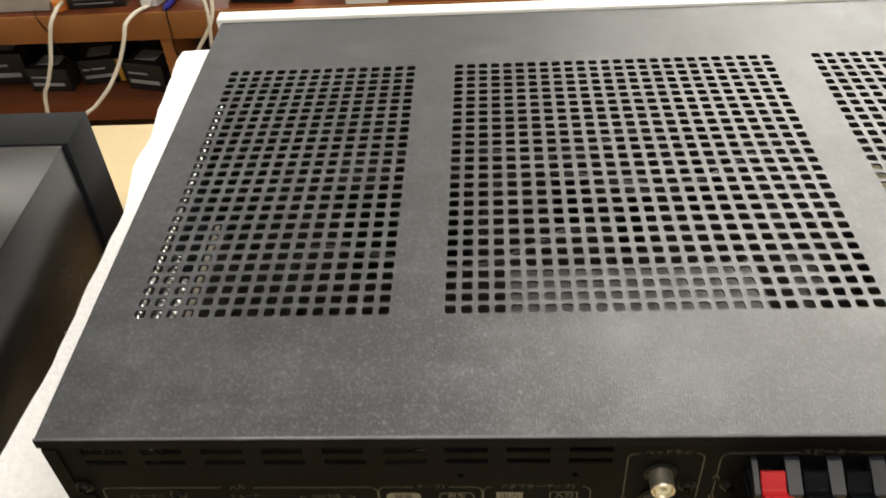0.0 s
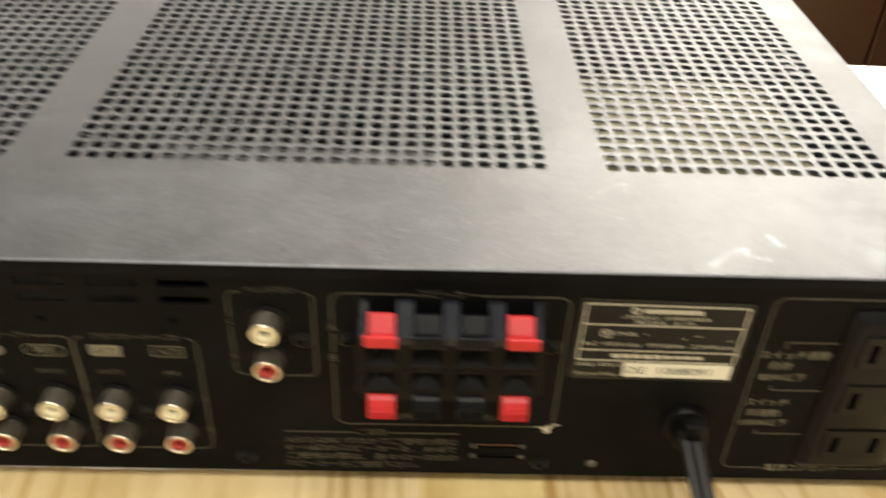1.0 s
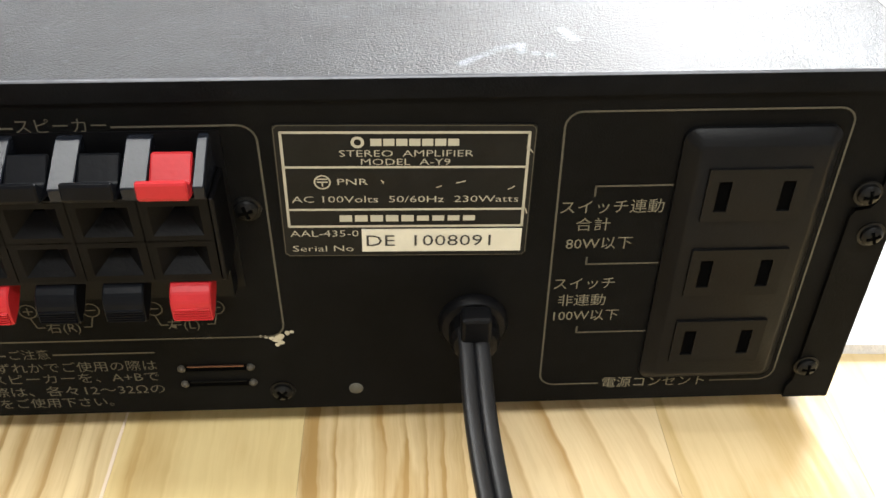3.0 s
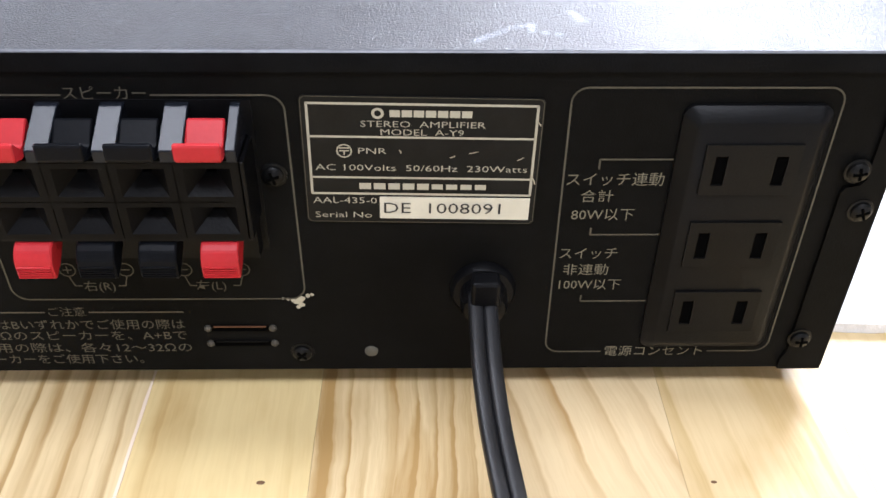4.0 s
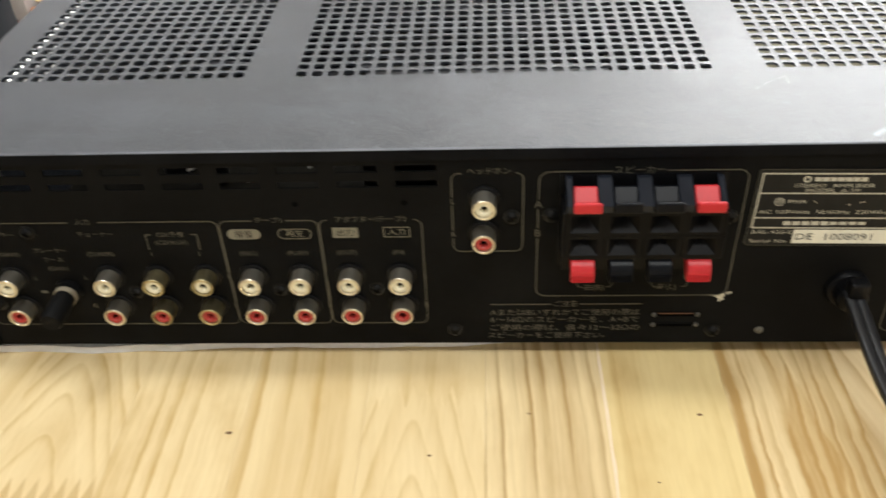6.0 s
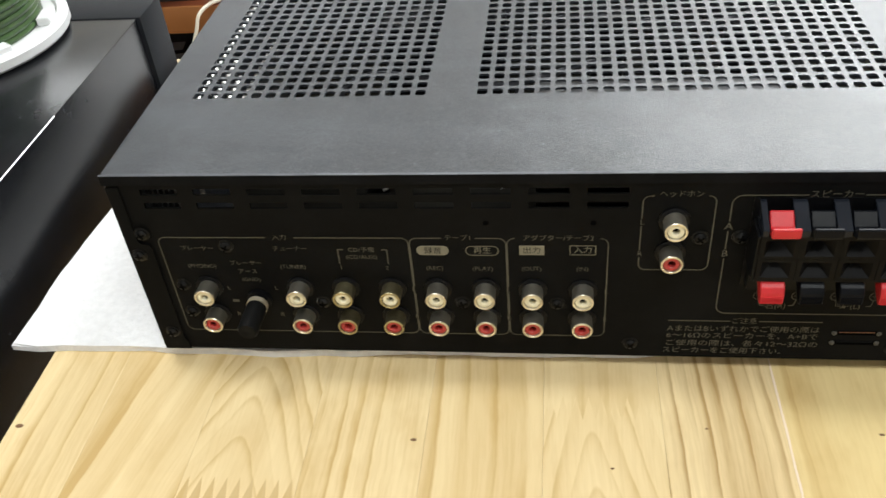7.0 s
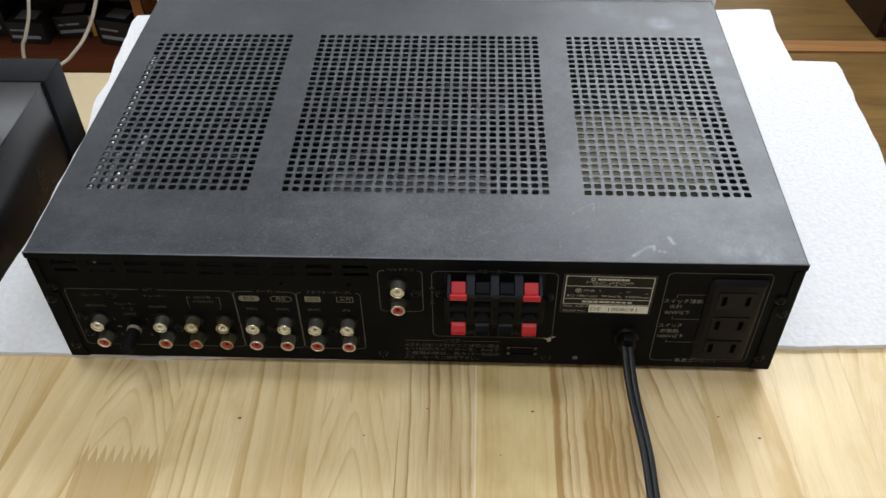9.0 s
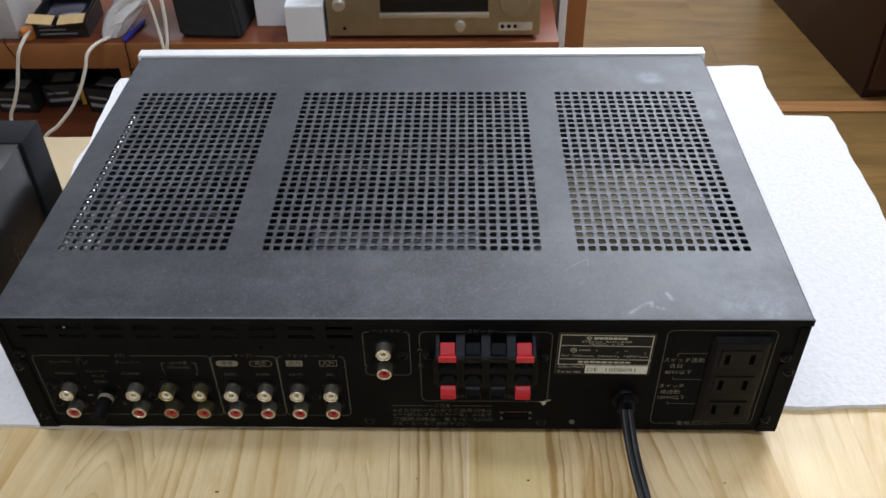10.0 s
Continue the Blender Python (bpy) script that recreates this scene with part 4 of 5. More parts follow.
lettering("録音", 0.0033, 0.1186, 0.0635, PANEL, y=-0.0004)
bm = bmesh.new()
o = [(0.1406 + 0.0021 * math.cos(a), 0.0635 + 0.0021 * math.sin(a)) for a in [math.radians(-90 + 15 * k) for k in range(13)]]
o += [(0.1329 + 0.0021 * math.cos(a), 0.0635 + 0.0021 * math.sin(a)) for a in [math.radians(90 + 15 * k) for k in range(13)]]
ribbon(bm, o + o[:1], 0.0003)
part("outlined_oval", bm, PRINT, panel)
bm = bmesh.new()
ribbon(bm, [(0.1685, 0.0618), (0.1776, 0.0618), (0.1776, 0.0660), (0.1685, 0.0660), (0.1685, 0.0618)], 0.0003)
part("outlined_field", bm, PRINT, panel)
lettering("再生", 0.0033, 0.1368, 0.0635, PRINT)
plate("filled_field", 0.1503, 0.1593, 0.0617, 0.0660, PRINT, panel)
lettering("出力", 0.0034, 0.1548, 0.0638, PANEL, y=-0.0004)
lettering("入力", 0.0034, 0.1731, 0.0639, PRINT)
plate("filled_mark", 0.0363, 0.0389, 0.0368, 0.0380, PRINT_DIM, panel)

# worn paint by the speaker frame, a plugged hole, pierced cable slots
CHIP = material("bare_metal_chip", (0.42, 0.39, 0.30), 0.5, 0, 0.5, 0.2, 300)
rnd = random.Random(12)
bm = bmesh.new()
for x, z, r in ((0.2904, 0.0340, 0.0011), (0.2896, 0.0330, 0.0012), (0.2903, 0.0321, 0.0009), (0.2920, 0.0349, 0.0008), (0.2884, 0.0336, 0.0008), (0.2872, 0.0339, 0.0006), (0.2930, 0.0352, 0.0006), (0.2860, 0.0340, 0.0004), (0.2894, 0.0313, 0.0006)):
    vs = [bm.verts.new((x + r * rnd.uniform(0.55, 1.15) * math.cos(a), -0.00016 - 0.00001 * r * 1e3, z + r * rnd.uniform(0.5, 1.1) * math.sin(a))) for a in [k * 0.7 for k in range(9)]]
    bm.faces.new(vs)
part("paint_chip", bm, CHIP, panel, "flaked paint showing pale metal")
bm = bmesh.new()
bm_lathe(bm, ((0.0017, 0), (0.0017, 0.0002), (0.0013, 0.0005), (0, 0.0006)), facing(0.3064, 0.0165), 16)
part("hole_plug", bm, material("grey_plug", (0.075, 0.072, 0.058), 0.6), panel, "small pale grey plug", True)
for x, z in ((0.1387, 0.0762), (0.1765, 0.0763)):
    bm = bmesh.new()
    bm_lathe(bm, ((0.0011, 0.00015), (0, 0.0002)), facing(x, z), 12)
    part("pin_hole", bm, HOLE_SHADE, panel)
RIVET = material("rivet_metal", (0.06, 0.055, 0.045), 0.5, 0.3)
COPPER = material("copper_edge", (0.14, 0.07, 0.045), 0.45, 0.7)
for z in (0.0245, 0.0195):
    slot = plate("tie_slot", 0.2674, 0.2818, z - 0.0008, z + 0.0008, HOLE_SHADE, panel)
    plate("slot_edge", 0.2682, 0.2810, z + 0.0006, z + 0.0010, COPPER if z > 0.022 else PANEL, slot, -0.0003, -0.0006)
    for x in (0.2667, 0.2825):
        bm = bmesh.new()
        bm_lathe(bm, ((0.0010, 0), (0.0009, 0.0005), (0.0004, 0.0009), (0, 0.0010)), facing(x, z), 12)
        part("slot_rivet", bm, RIVET, slot, "", True)

# ---- connectors ----
def rca(x, z, insulator, shell):
    """A phono socket: black collar, metal sleeve with a rolled rim, coloured insulator with a dark bore."""
    bm = bmesh.new()
    bm_lathe(bm, ((0.0054, 0), (0.0054, 0.0006), (0.0048, 0.0010), (0.0038, 0.0010)), facing(x, z), 24)
    sock = part("phono_socket", bm, BLACK, amp, "phono socket with a metal sleeve", True)
    bm = bmesh.new()
    bm_lathe(bm, ((0.0039, 0.0002), (0.0039, 0.0064), (0.0040, 0.0068), (0.0040, 0.0072), (0.0038, 0.0075), (0.0032, 0.0075), (0.0030, 0.0072), (0.0030, 0.0020)), facing(x, z), 28)
    part("sleeve", bm, shell, sock, "", True)
    bm = bmesh.new()
    bm_lathe(bm, ((0.0029, 0.0030), (0.0029, 0.0066), (0.0027, 0.0070), (0.0017, 0.0070), (0.0013, 0.0066), (0.0012, 0.0010), (0, 0.0010)), facing(x, z), 24)
    part("insulator", bm, insulator, sock, "cream insulator" if insulator is WHITE_JACK else "red insulator", True)
    bm = bmesh.new()
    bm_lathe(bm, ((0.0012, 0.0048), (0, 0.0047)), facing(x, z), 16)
    part("bore", bm, HOLE_SHADE, sock)


for x in (0.0285, 0.0652, 0.0833, 0.1015, 0.1190, 0.1372, 0.1549, 0.1734):
    dull = x in (0.0833, 0.1015)
    rca(x, 0.0447, WHITE_JACK, DULL_NICKEL if dull else NICKEL)
    rca(x, 0.0304, RED_JACK, DULL_NICKEL if dull else NICKEL)
rca(0.2039, 0.0776, WHITE_JACK, NICKEL)
rca(0.2036, 0.0632, RED_JACK, NICKEL)

# ground post
BRASS = material("brass", (0.50, 0.44, 0.33), 0.4, 0.6, 0.5, 0.2, 120)
bm = bmesh.new()
bm_lathe(bm, ((0.0048, 0), (0.0048, 0.0016), (0.0030, 0.0020), (0.0030, 0.0052)), facing(0.0476, 0.0384), 24)
post = part("ground_post", bm, BLACK, amp, "black screw-down ground terminal with a brass washer", True)
bm = bmesh.new()
bm_lathe(bm, ((0.0030, 0.0030), (0.0042, 0.0032), (0.0042, 0.0052), (0.0030, 0.0054)), facing(0.0476, 0.0384), 24)
part("washer", bm, BRASS, post, "brass washer", True)
bm = bmesh.new()
prof = ((0, 0.0054), (0.0040, 0.0054), (0.0040, 0.0178), (0.0034, 0.0190), (0.0012, 0.0192), (0, 0.0188))
rings = bm_lathe(bm, prof, facing(0.0476, 0.0384), 32)
part("knob", bm, material("matt_black_knob", (0.004, 0.004, 0.004), 0.6, 0, 0.08), post, "", True)

# speaker terminal block
spk = part("speaker_terminal_block", plate_with_slots(0.2294, 0.2846, 0.0490, 0.0872, [], -0.0004, 0.0003), BLACK, amp, "spring-lever speaker terminal block with red and black levers")
COLS = (0.2373, 0.25037, 0.26344, 0.27651)
PW = 0.01307
XS = [COLS[0] - PW / 2 + k * PW for k in range(5)]
YF, ZT, ZM, ZL = -0.0115, 0.0790, 0.0697, 0.0603
FACE = material("terminal_plastic", (0.0017, 0.0017, 0.0021), 0.36, 0, 0.08, 0.2, 60, 0.08, 1500)


def wire_hole(x0, x1, z0, z1):
    """A square funnel that narrows to the wire hole."""
    bm = bmesh.new()
    a = [(x0 + 0.0001, z0 + 0.0001), (x1 - 0.0001, z0 + 0.0001), (x1 - 0.0001, z1 - 0.0001), (x0 + 0.0001, z1 - 0.0001)]
    m, top = 0.0017, 0.0012
    b = [(a[0][0] + m, a[0][1] + top), (a[1][0] - m, a[1][1] + top), (a[2][0] - m, a[2][1] - top), (a[3][0] + m, a[3][1] - top)]
    cx, cz, t = (x0 + x1) / 2, (z0 + z1) / 2 + 0.0012, 0.0011
    c = [(cx - t, cz - t * 0.7), (cx + t, cz - t * 0.7), (cx + t, cz + t), (cx - t, cz + t)]
    va, vb, vc, vd = ([bm.verts.new((p[0], yy, p[1])) for p in q] for q, yy in ((a, YF), (b, YF), (c, YF + 0.0036), (c, YF + 0.0065)))
    for q, r in ((va, vb), (vb, vc), (vc, vd)):
        for k in range(4):
            bm.faces.new([q[k], q[(k + 1) % 4], r[(k + 1) % 4], r[k]])
    bm.faces.new(vd)
    part("wire_hole", bm, FACE, spk)


for k in range(4):
    wire_hole(XS[k], XS[k + 1], ZM, ZT)
    wire_hole(XS[k], XS[k + 1], ZL, ZM)
    bm = bmesh.new()
    bm_box(bm, XS[k] + 0.0001, XS[k + 1] - 0.0001, YF + 0.0001, -0.0004, ZT - 0.0001, ZT + 0.0004)
    part("channel_floor", bm, BLACK, spk)
for xa, xb in ((XS[0] - 0.0009, XS[0]), (XS[-1], XS[-1] + 0.0009)):
    bm = bmesh.new()
    bm_box(bm, xa, xb, YF + 0.0003, -0.0004, ZL - 0.0006, ZT, 0.0002, 1)
    part("side_wall", bm, BLACK, spk)
box_part("lower_wall", XS[0], XS[-1], YF + 0.0002, -0.0004, ZL - 0.0007, ZL, BLACK, spk)
box_part("lever_bed", XS[0], XS[-1], -0.0045, -0.0004, 0.0498, ZL - 0.0008, BLACK, spk)
FIN = [(-0.0004, ZT), (-0.0004, 0.0868), (-0.0020, 0.0867), (YF, 0.0818), (YF, ZT)]
for k, x in enumerate(XS):
    wl = -0.0003 if k == 0 else 0.0024
    wr = -0.0003 if k == 4 else 0.0024
    bm = bmesh.new()
    bm_prism(bm, FIN, "x", x - wl, x + wr)
    bmesh.ops.bevel(bm, geom=bm.edges[:], offset=0.0002, segments=1, affect="EDGES")
    part("divider", bm, GREY, spk, "dark grey divider between levers")
UP = [(-0.0050, 0.0797), (-0.0050, 0.0856), (-0.0058, 0.0858), (-0.0098, 0.0820), (-0.0118, 0.0820), (-0.0146, 0.0854), (-0.0154, 0.0858), (-0.0160, 0.0854), (-0.0162, 0.0823), (-0.0156, 0.0816), (-0.0125, 0.0804), (-0.0100, 0.0797)]
DOWN = [(-0.0050, 0.0597), (-0.0096, 0.0596), (-0.0116, 0.0591), (-0.0130, 0.0580), (-0.0139, 0.0564), (-0.0142, 0.0548), (-0.0142, 0.0520), (-0.0135, 0.0513), (-0.0105, 0.0530), (-0.0050, 0.0572)]
for k, x in enumerate(COLS):
    mat = RED if k in (0, 3) else LEVER_BLACK
    bm = bmesh.new()
    bm_prism(bm, UP, "x", x - 0.0038, x + 0.0038)
    for v in bm.verts:
        if v.co.y < -0.0136:
            v.co.x = x + (v.co.x - x) * 1.2
    bmesh.ops.bevel(bm, geom=bm.edges[:], offset=0.0003, segments=1, affect="EDGES")
    part("lever", bm, mat, spk, "red spring lever" if mat is RED else "black spring lever")
    bm = bmesh.new()
    bm_prism(bm, DOWN, "x", x - 0.0040, x + 0.0040)
    bmesh.ops.bevel(bm, geom=bm.edges[:], offset=0.0003, segments=1, affect="EDGES")
    low = part("lever", bm, mat, spk, "red ridged spring lever" if mat is RED else "black ridged spring lever")
    bm = bmesh.new()
    comb = [(-0.0138, 0.0552), (-0.0138, 0.0520)]
    for g in range(5):
        z = 0.0521 + g * 0.00062
        comb += [(-0.01415, z), (-0.01458, z + 0.00012), (-0.01458, z + 0.00030), (-0.01415, z + 0.00042)]
    bm_prism(bm, comb, "x", x - 0.0036, x + 0.0036)
    o = new("ridge", finish("ridge", bm, mat))
    o.parent = spk

# power outlets
bm = bmesh.new()
ox0, ox1, oz0, oz1, oy = 0.3735, 0.4047, 0.0184, 0.0861, -0.0035
rings = []
for inset, y in ((0.0, 0.0), (0.0, -0.0009), (0.0003, -0.0012), (0.0024, -0.0033), (0.0029, oy)):
    r = 0.0026 - inset * 0.5
    x0, x1, z0, z1 = ox0 + inset, ox1 - inset, oz0 + inset * 1.3, oz1 - inset
    pts = corner(x1 - r, z1 - r, r, 0) + corner(x0 + r, z1 - r, r, 90) + corner(x0 + r, z0 + r, r, 180) + corner(x1 - r, z0 + r, r, 270)
    rings.append([bm.verts.new((px, y, pz)) for px, pz in pts])
for u, w in zip(rings, rings[1:]):
    for i in range(len(u)):
        bm.faces.new([u[i], u[(i + 1) % len(u)], w[(i + 1) % len(u)], w[i]])
bm.faces.new(rings[-1])
OUTLET = material("outlet_plastic", (0.0036, 0.0037, 0.0041), 0.36, 0, 0.10, 0.15, 60, 0.06, 1500)
outlet = part("power_outlet_block", bm, OUTLET, amp, "black triple mains outlet block with chamfered edge", True)
OX = 0.3889
for z in (0.0722, 0.0524, 0.0324):
    slots = [(OX - 0.0002 + e * 0.0064 - 0.0013, OX - 0.0002 + e * 0.0064 + 0.0013, z - 0.0036, z + 0.0036) for e in (-1, 1)]
    face = part("socket_face", plate_with_slots(OX - 0.0102, OX + 0.0102, z - 0.0060, z + 0.0064, slots, oy - 0.0006, 0.0006), OUTLET, outlet)
    for s0, s1, t0, t1 in slots:
        # black patch behind the opening, the slot's inner shade as colour
        box_part("blade_slot", s0 - 0.0003, s1 + 0.0003, oy - 0.00012, oy + 0.0001, t0 - 0.0003, t1 + 0.0003, HOLE_SHADE, outlet)

# cord with its strain relief
bm = bmesh.new()
bm_lathe(bm, ((0.0078, 0), (0.0078, 0.0012), (0.0070, 0.0024), (0.0055, 0.0026)), facing(0.3337, 0.0372), 28)
relief = part("strain_relief", bm, BLACK, amp, "round black strain relief bushing", True)
bm = bmesh.new()
bm_lathe(bm, ((0.0056, 0.001), (0.0056, 0.0066), (0.0048, 0.0084), (0.003, 0.0092), (0, 0.0093)), facing(0.3337, 0.0372), 20)
bm_box(bm, 0.3304, 0.3369, -0.0110, -0.006, 0.0400, 0.0470, 0.0008)
part("bushing", bm, BLACK, relief)
CORD = material("cord_rubber", (0.0075, 0.0075, 0.0085), 0.42, 0, 0.42, 0.2, 80, 0.05, 700)
CORD_PATH = [(0.3331, -0.0060, 0.0400), (0.3332, -0.0130, 0.0388), (0.3334, -0.0260, 0.0358), (0.3346, -0.0400, 0.0318), (0.3368, -0.0560, 0.0280), (0.3388, -0.0740, 0.0245),
             (0.3400, -0.0950, 0.0190), (0.3420, -0.1250, 0.0095), (0.3440, -0.1550, 0.0035), (0.3480, -0.1850, 0.0022), (0.3510, -0.1960, -0.004), (0.3520, -0.2000, -0.06), (0.3580, -0.2050, -0.30)]
for side_of in (-1, 1):
    bm = bmesh.new()
    bm_tube(bm, [(x + side_of * 0.00164, y, z) for x, y, z in CORD_PATH], 0.00172, 20, 1.0, 0.62)
    part("power_cord", bm, CORD, amp, "black twin-core power cord trailing over the table", True)

# rating label
LX0, LX1, LZ0, LZ1 = 0.2941, 0.3446, 0.0564, 0.0878
LABEL = material("label_foil", (0.006, 0.006, 0.0056), 0.45, 0, 0.15, 0.2, 200)
LIGHT = material("label_print", (0.40, 0.38, 0.30), 0.5)
label = plate("rating_label", LX0, LX1, LZ0, LZ1, LABEL, amp, 0.0, -0.0003, r=0.0012)
tagged(label, "black foil rating label with pale printing")


def lx(f):
    return LX0 + f * (LX1 - LX0)


def lz(f):
    return LZ1 - f * (LZ1 - LZ0)


bm = bmesh.new()
YL = -0.00042
ribbon(bm, [(lx(.03), lz(.055)), (lx(.972), lz(.055)), (lx(.972), lz(.755)), (lx(.03), lz(.755)), (lx(.03), lz(.055))], 0.00055, YL)
for f in (.302, .622):
    ribbon(bm, [(lx(.03), lz(f)), (lx(.972), lz(f))], 0.0005, YL)
part("label_frame", bm, LIGHT, label)
bm = bmesh.new()
ribbon(bm, [(lx(.005), lz(.03)), (lx(.02), lz(.006)), (lx(.98), lz(.006)), (lx(.995), lz(.03)), (lx(.995), lz(.97)), (lx(.98), lz(.994)), (lx(.02), lz(.994)), (lx(.005), lz(.97)), (lx(.005), lz(.03))], 0.00016, YL)
part("label_edge", bm, PRINT_DIM, label)
for body, size, a, b, g in (("STEREO  AMPLIFIER", 0.0021, .246, .760, .205), ("MODEL  A-Y9", 0.0021, .328, .672, .266), ("PNR", 0.0021, .232, .350, .412),
                            ("AC 100Volts  50/60Hz  230Watts", 0.0022, .052, .951, .545), ("AAL-435-0", 0.0023, .032, .308, .815), ("Serial No", 0.0022, .036, .284, .938)):
    fitted(body, size, lx(a), lx(b), lz(g), LIGHT, label, YL, -0.00002)
bm = bmesh.new()
ribbon(bm, [(lx(.175) + 0.00155 * math.cos(k * .524), lz(.412) + 0.00155 * math.sin(k * .524)) for k in range(13)], 0.0003, YL)
ribbon(bm, [(lx(.155), lz(.389)), (lx(.195), lz(.389))], 0.0003, YL)
ribbon(bm, [(lx(.155), lz(.411)), (lx(.195), lz(.411))], 0.0003, YL)
ribbon(bm, [(lx(.175), lz(.411)), (lx(.175), lz(.442))], 0.0003, YL)
part("mark", bm, LIGHT, label)
# maker's mark and name as plain bars
bm = bmesh.new()
bm_lathe(bm, ((0.0013, 0.00042), (0.0007, 0.00042)), facing(lx(.318), lz(.124)), 16)
part("maker_ring", bm, LIGHT, label)
for i in range(7):
    x = lx(.373 + i * .0492)
    bm = bmesh.new()
    ribbon(bm, [(x, lz(.124)), (x + 0.0015, lz(.124))], 0.0016, YL)
    part("printed_bar", bm, LIGHT, label)
for i in range(9):
    x = lx(.240 + i * .062)
    bm = bmesh.new()
    ribbon(bm, [(x, lz(.692)), (x + 0.0019, lz(.692))], 0.0016 if i < 5 else 0.0013, YL)
    part("printed_bar", bm, LIGHT, label)
for fa, fb, ga, gb in ((.405, .412, .40, .425), (.62, .64, .455, .44), (.70, .735, .42, .405), (.905, .93, .47, .445), (.965, .99, .16, .20), (.972, .988, .60, .66)):
    bm = bmesh.new()
    ribbon(bm, [(lx(fa), lz(ga)), (lx((fa + fb) / 2) + 0.0002, lz((ga + gb) / 2)), (lx(fb), lz(gb))], 0.00022, YL)
    part("scratch", bm, CHIP, label, "tiny pale scratch")
plate("serial_sticker", lx(.320), lx(.975), lz(.960), lz(.780), STICKER, label, -0.0003, -0.00055)
fitted("DE  1008091", 0.0040, lx(.345), lx(.855), lz(.872), INK, label, -0.0007)
# the label sits slightly crooked
label.matrix_world = pose((LX0 + LX1) / 2, 0, (LZ0 + LZ1) / 2) @ pose(0, 0, 0, 0, 1.0, 0) @ pose(-(LX0 + LX1) / 2, 0, -(LZ0 + LZ1) / 2)

# scuffs on the cover
SCUFF = material("scuff", (0.30, 0.30, 0.31), 0.7, 0, 0.4, 0.5, 500)


def scuff(pts, w, seed):
    """A broken pale scratch lying on the cover."""
    r = random.Random(seed)
    bm = bmesh.new()
    for (xa, ya), (xb, yb) in zip(pts, pts[1:]):
        n = max(2, round(math.hypot(xb - xa, yb - ya) / 0.0012))
        for i in range(n):
            if r.random() < 0.07:
                continue
            x, y = xa + (xb - xa) * i / n, ya + (yb - ya) * i / n
            x2, y2 = xa + (xb - xa) * (i + 1.1) / n, ya + (yb - ya) * (i + 1.1) / n
            d = math.hypot(x2 - x, y2 - y)
            h = 0.75 * w * r.uniform(0.5, 1)
            nx, ny = -(y2 - y) / d * h / 2, (x2 - x) / d * h / 2
            j = r.uniform(-.0001, .0001)
            bm.faces.new([bm.verts.new((p, q + j, H + 0.00012)) for p, q in ((x + nx, y + ny), (x - nx, y - ny), (x2 - nx, y2 - ny), (x2 + nx, y2 + ny))])
    part("scuff", bm, SCUFF, cover, "pale scratch in the paint")


scuff([(0.3000, 0.0365), (0.3060, 0.0420), (0.3130, 0.0462), (0.3122, 0.0400)], 0.0004, 3)


# ---- the other component ----
BOX_PAINT = material("component_paint", (0.0058, 0.0063, 0.0078), 0.24, 0, 0.32, 0.3, 20, 0.04, 900, rough_vary=0.06)
EDGE = material("worn_edge", (0.45, 0.45, 0.45), 0.3, 0.9)
comp = thing("audio_component", "glossy black audio component with thick front panel on side table", "audio component")
CX1, CZ1, CYS, CY1 = -0.087, 0.055, 0.2283, 0.2605
bm = bmesh.new()
bm_box(bm, CX1 - 0.42, CX1, -0.06, CYS - 0.0006, -0.083, CZ1, 0.0008, 2)
ccover = part("cover", bm, BOX_PAINT, comp, "glossy black top cover", True)
bm = bmesh.new()
bm_box(bm, CX1 - 0.422, CX1 + 0.002, CYS, CY1, -0.086, CZ1 + 0.0005, 0.0008, 2)
part("front_panel", bm, material("component_front", (0.010, 0.011, 0.0135), 0.55, 0, 0.12, 0.15, 20, 0.06, 1500), comp, "dark grey front panel", True)
bm = bmesh.new()
bm_box(bm, CX1 - 0.0004, CX1 + 0.0003, -0.055, 0.115, CZ1 - 0.0005, CZ1 + 0.0002, 0.0002, 1)
part("worn_edge", bm, EDGE, ccover, "paint worn bright along the edge")
bm = bmesh.new()
bm_lathe(bm, ((0.0035, 0), (0.0035, 0.0015), (0.002, 0.0025), (0, 0.0026)), pose(CX1, 0.14, -0.035, 0, 90, 0), 14)
part("screw", bm, SCREW, comp, "", True)
for x in (CX1 - 0.38, CX1 - 0.04):
    for y in (0.0, 0.2):
        bm = bmesh.new()
        bm_lathe(bm, ((0, -0.095), (0.014, -0.095), (0.016, -0.083), (0, -0.083)), pose(x, y, 0), 18)
        part("foot", bm, BLACK, comp, "", True)

# wire spool on it
SPOOL = material("spool_plastic", (0.72, 0.73, 0.74), 0.45, 0, 0.5, 0.04, 60)
WIRE = material("enamelled_wire", (0.035, 0.075, 0.020), 0.28, 0.2, 0.5, 0.5, 60)
SX, SY, SR = -0.190, 0.200, 0.068
spool = thing("wire_spool", "white plastic spool wound with green enamelled wire", "wire spool", at=pose(SX, SY, CZ1 + 0.0008))
bm = bmesh.new()
bm_lathe(bm, ((0.016, 0.0006), (SR - 0.004, 0), (SR - 0.001, 0.0006), (SR, 0.002), (SR, 0.0066), (SR - 0.001, 0.0078), (SR - 0.006, 0.0080), (SR - 0.0075, 0.0066), (0.020, 0.0060), (0.016, 0.0006)), Matrix(), 64)
part("lower_flange", bm, SPOOL, spool, "white flange ring with a raised rim", True)
bm = bmesh.new()
bm_lathe(bm, ((0.026, 0.005), (0.026, 0.080), (0.014, 0.080), (0.014, 0.005), (0.026, 0.005)), Matrix(), 32)
part("hub", bm, SPOOL, spool, "", True)
bm = bmesh.new()
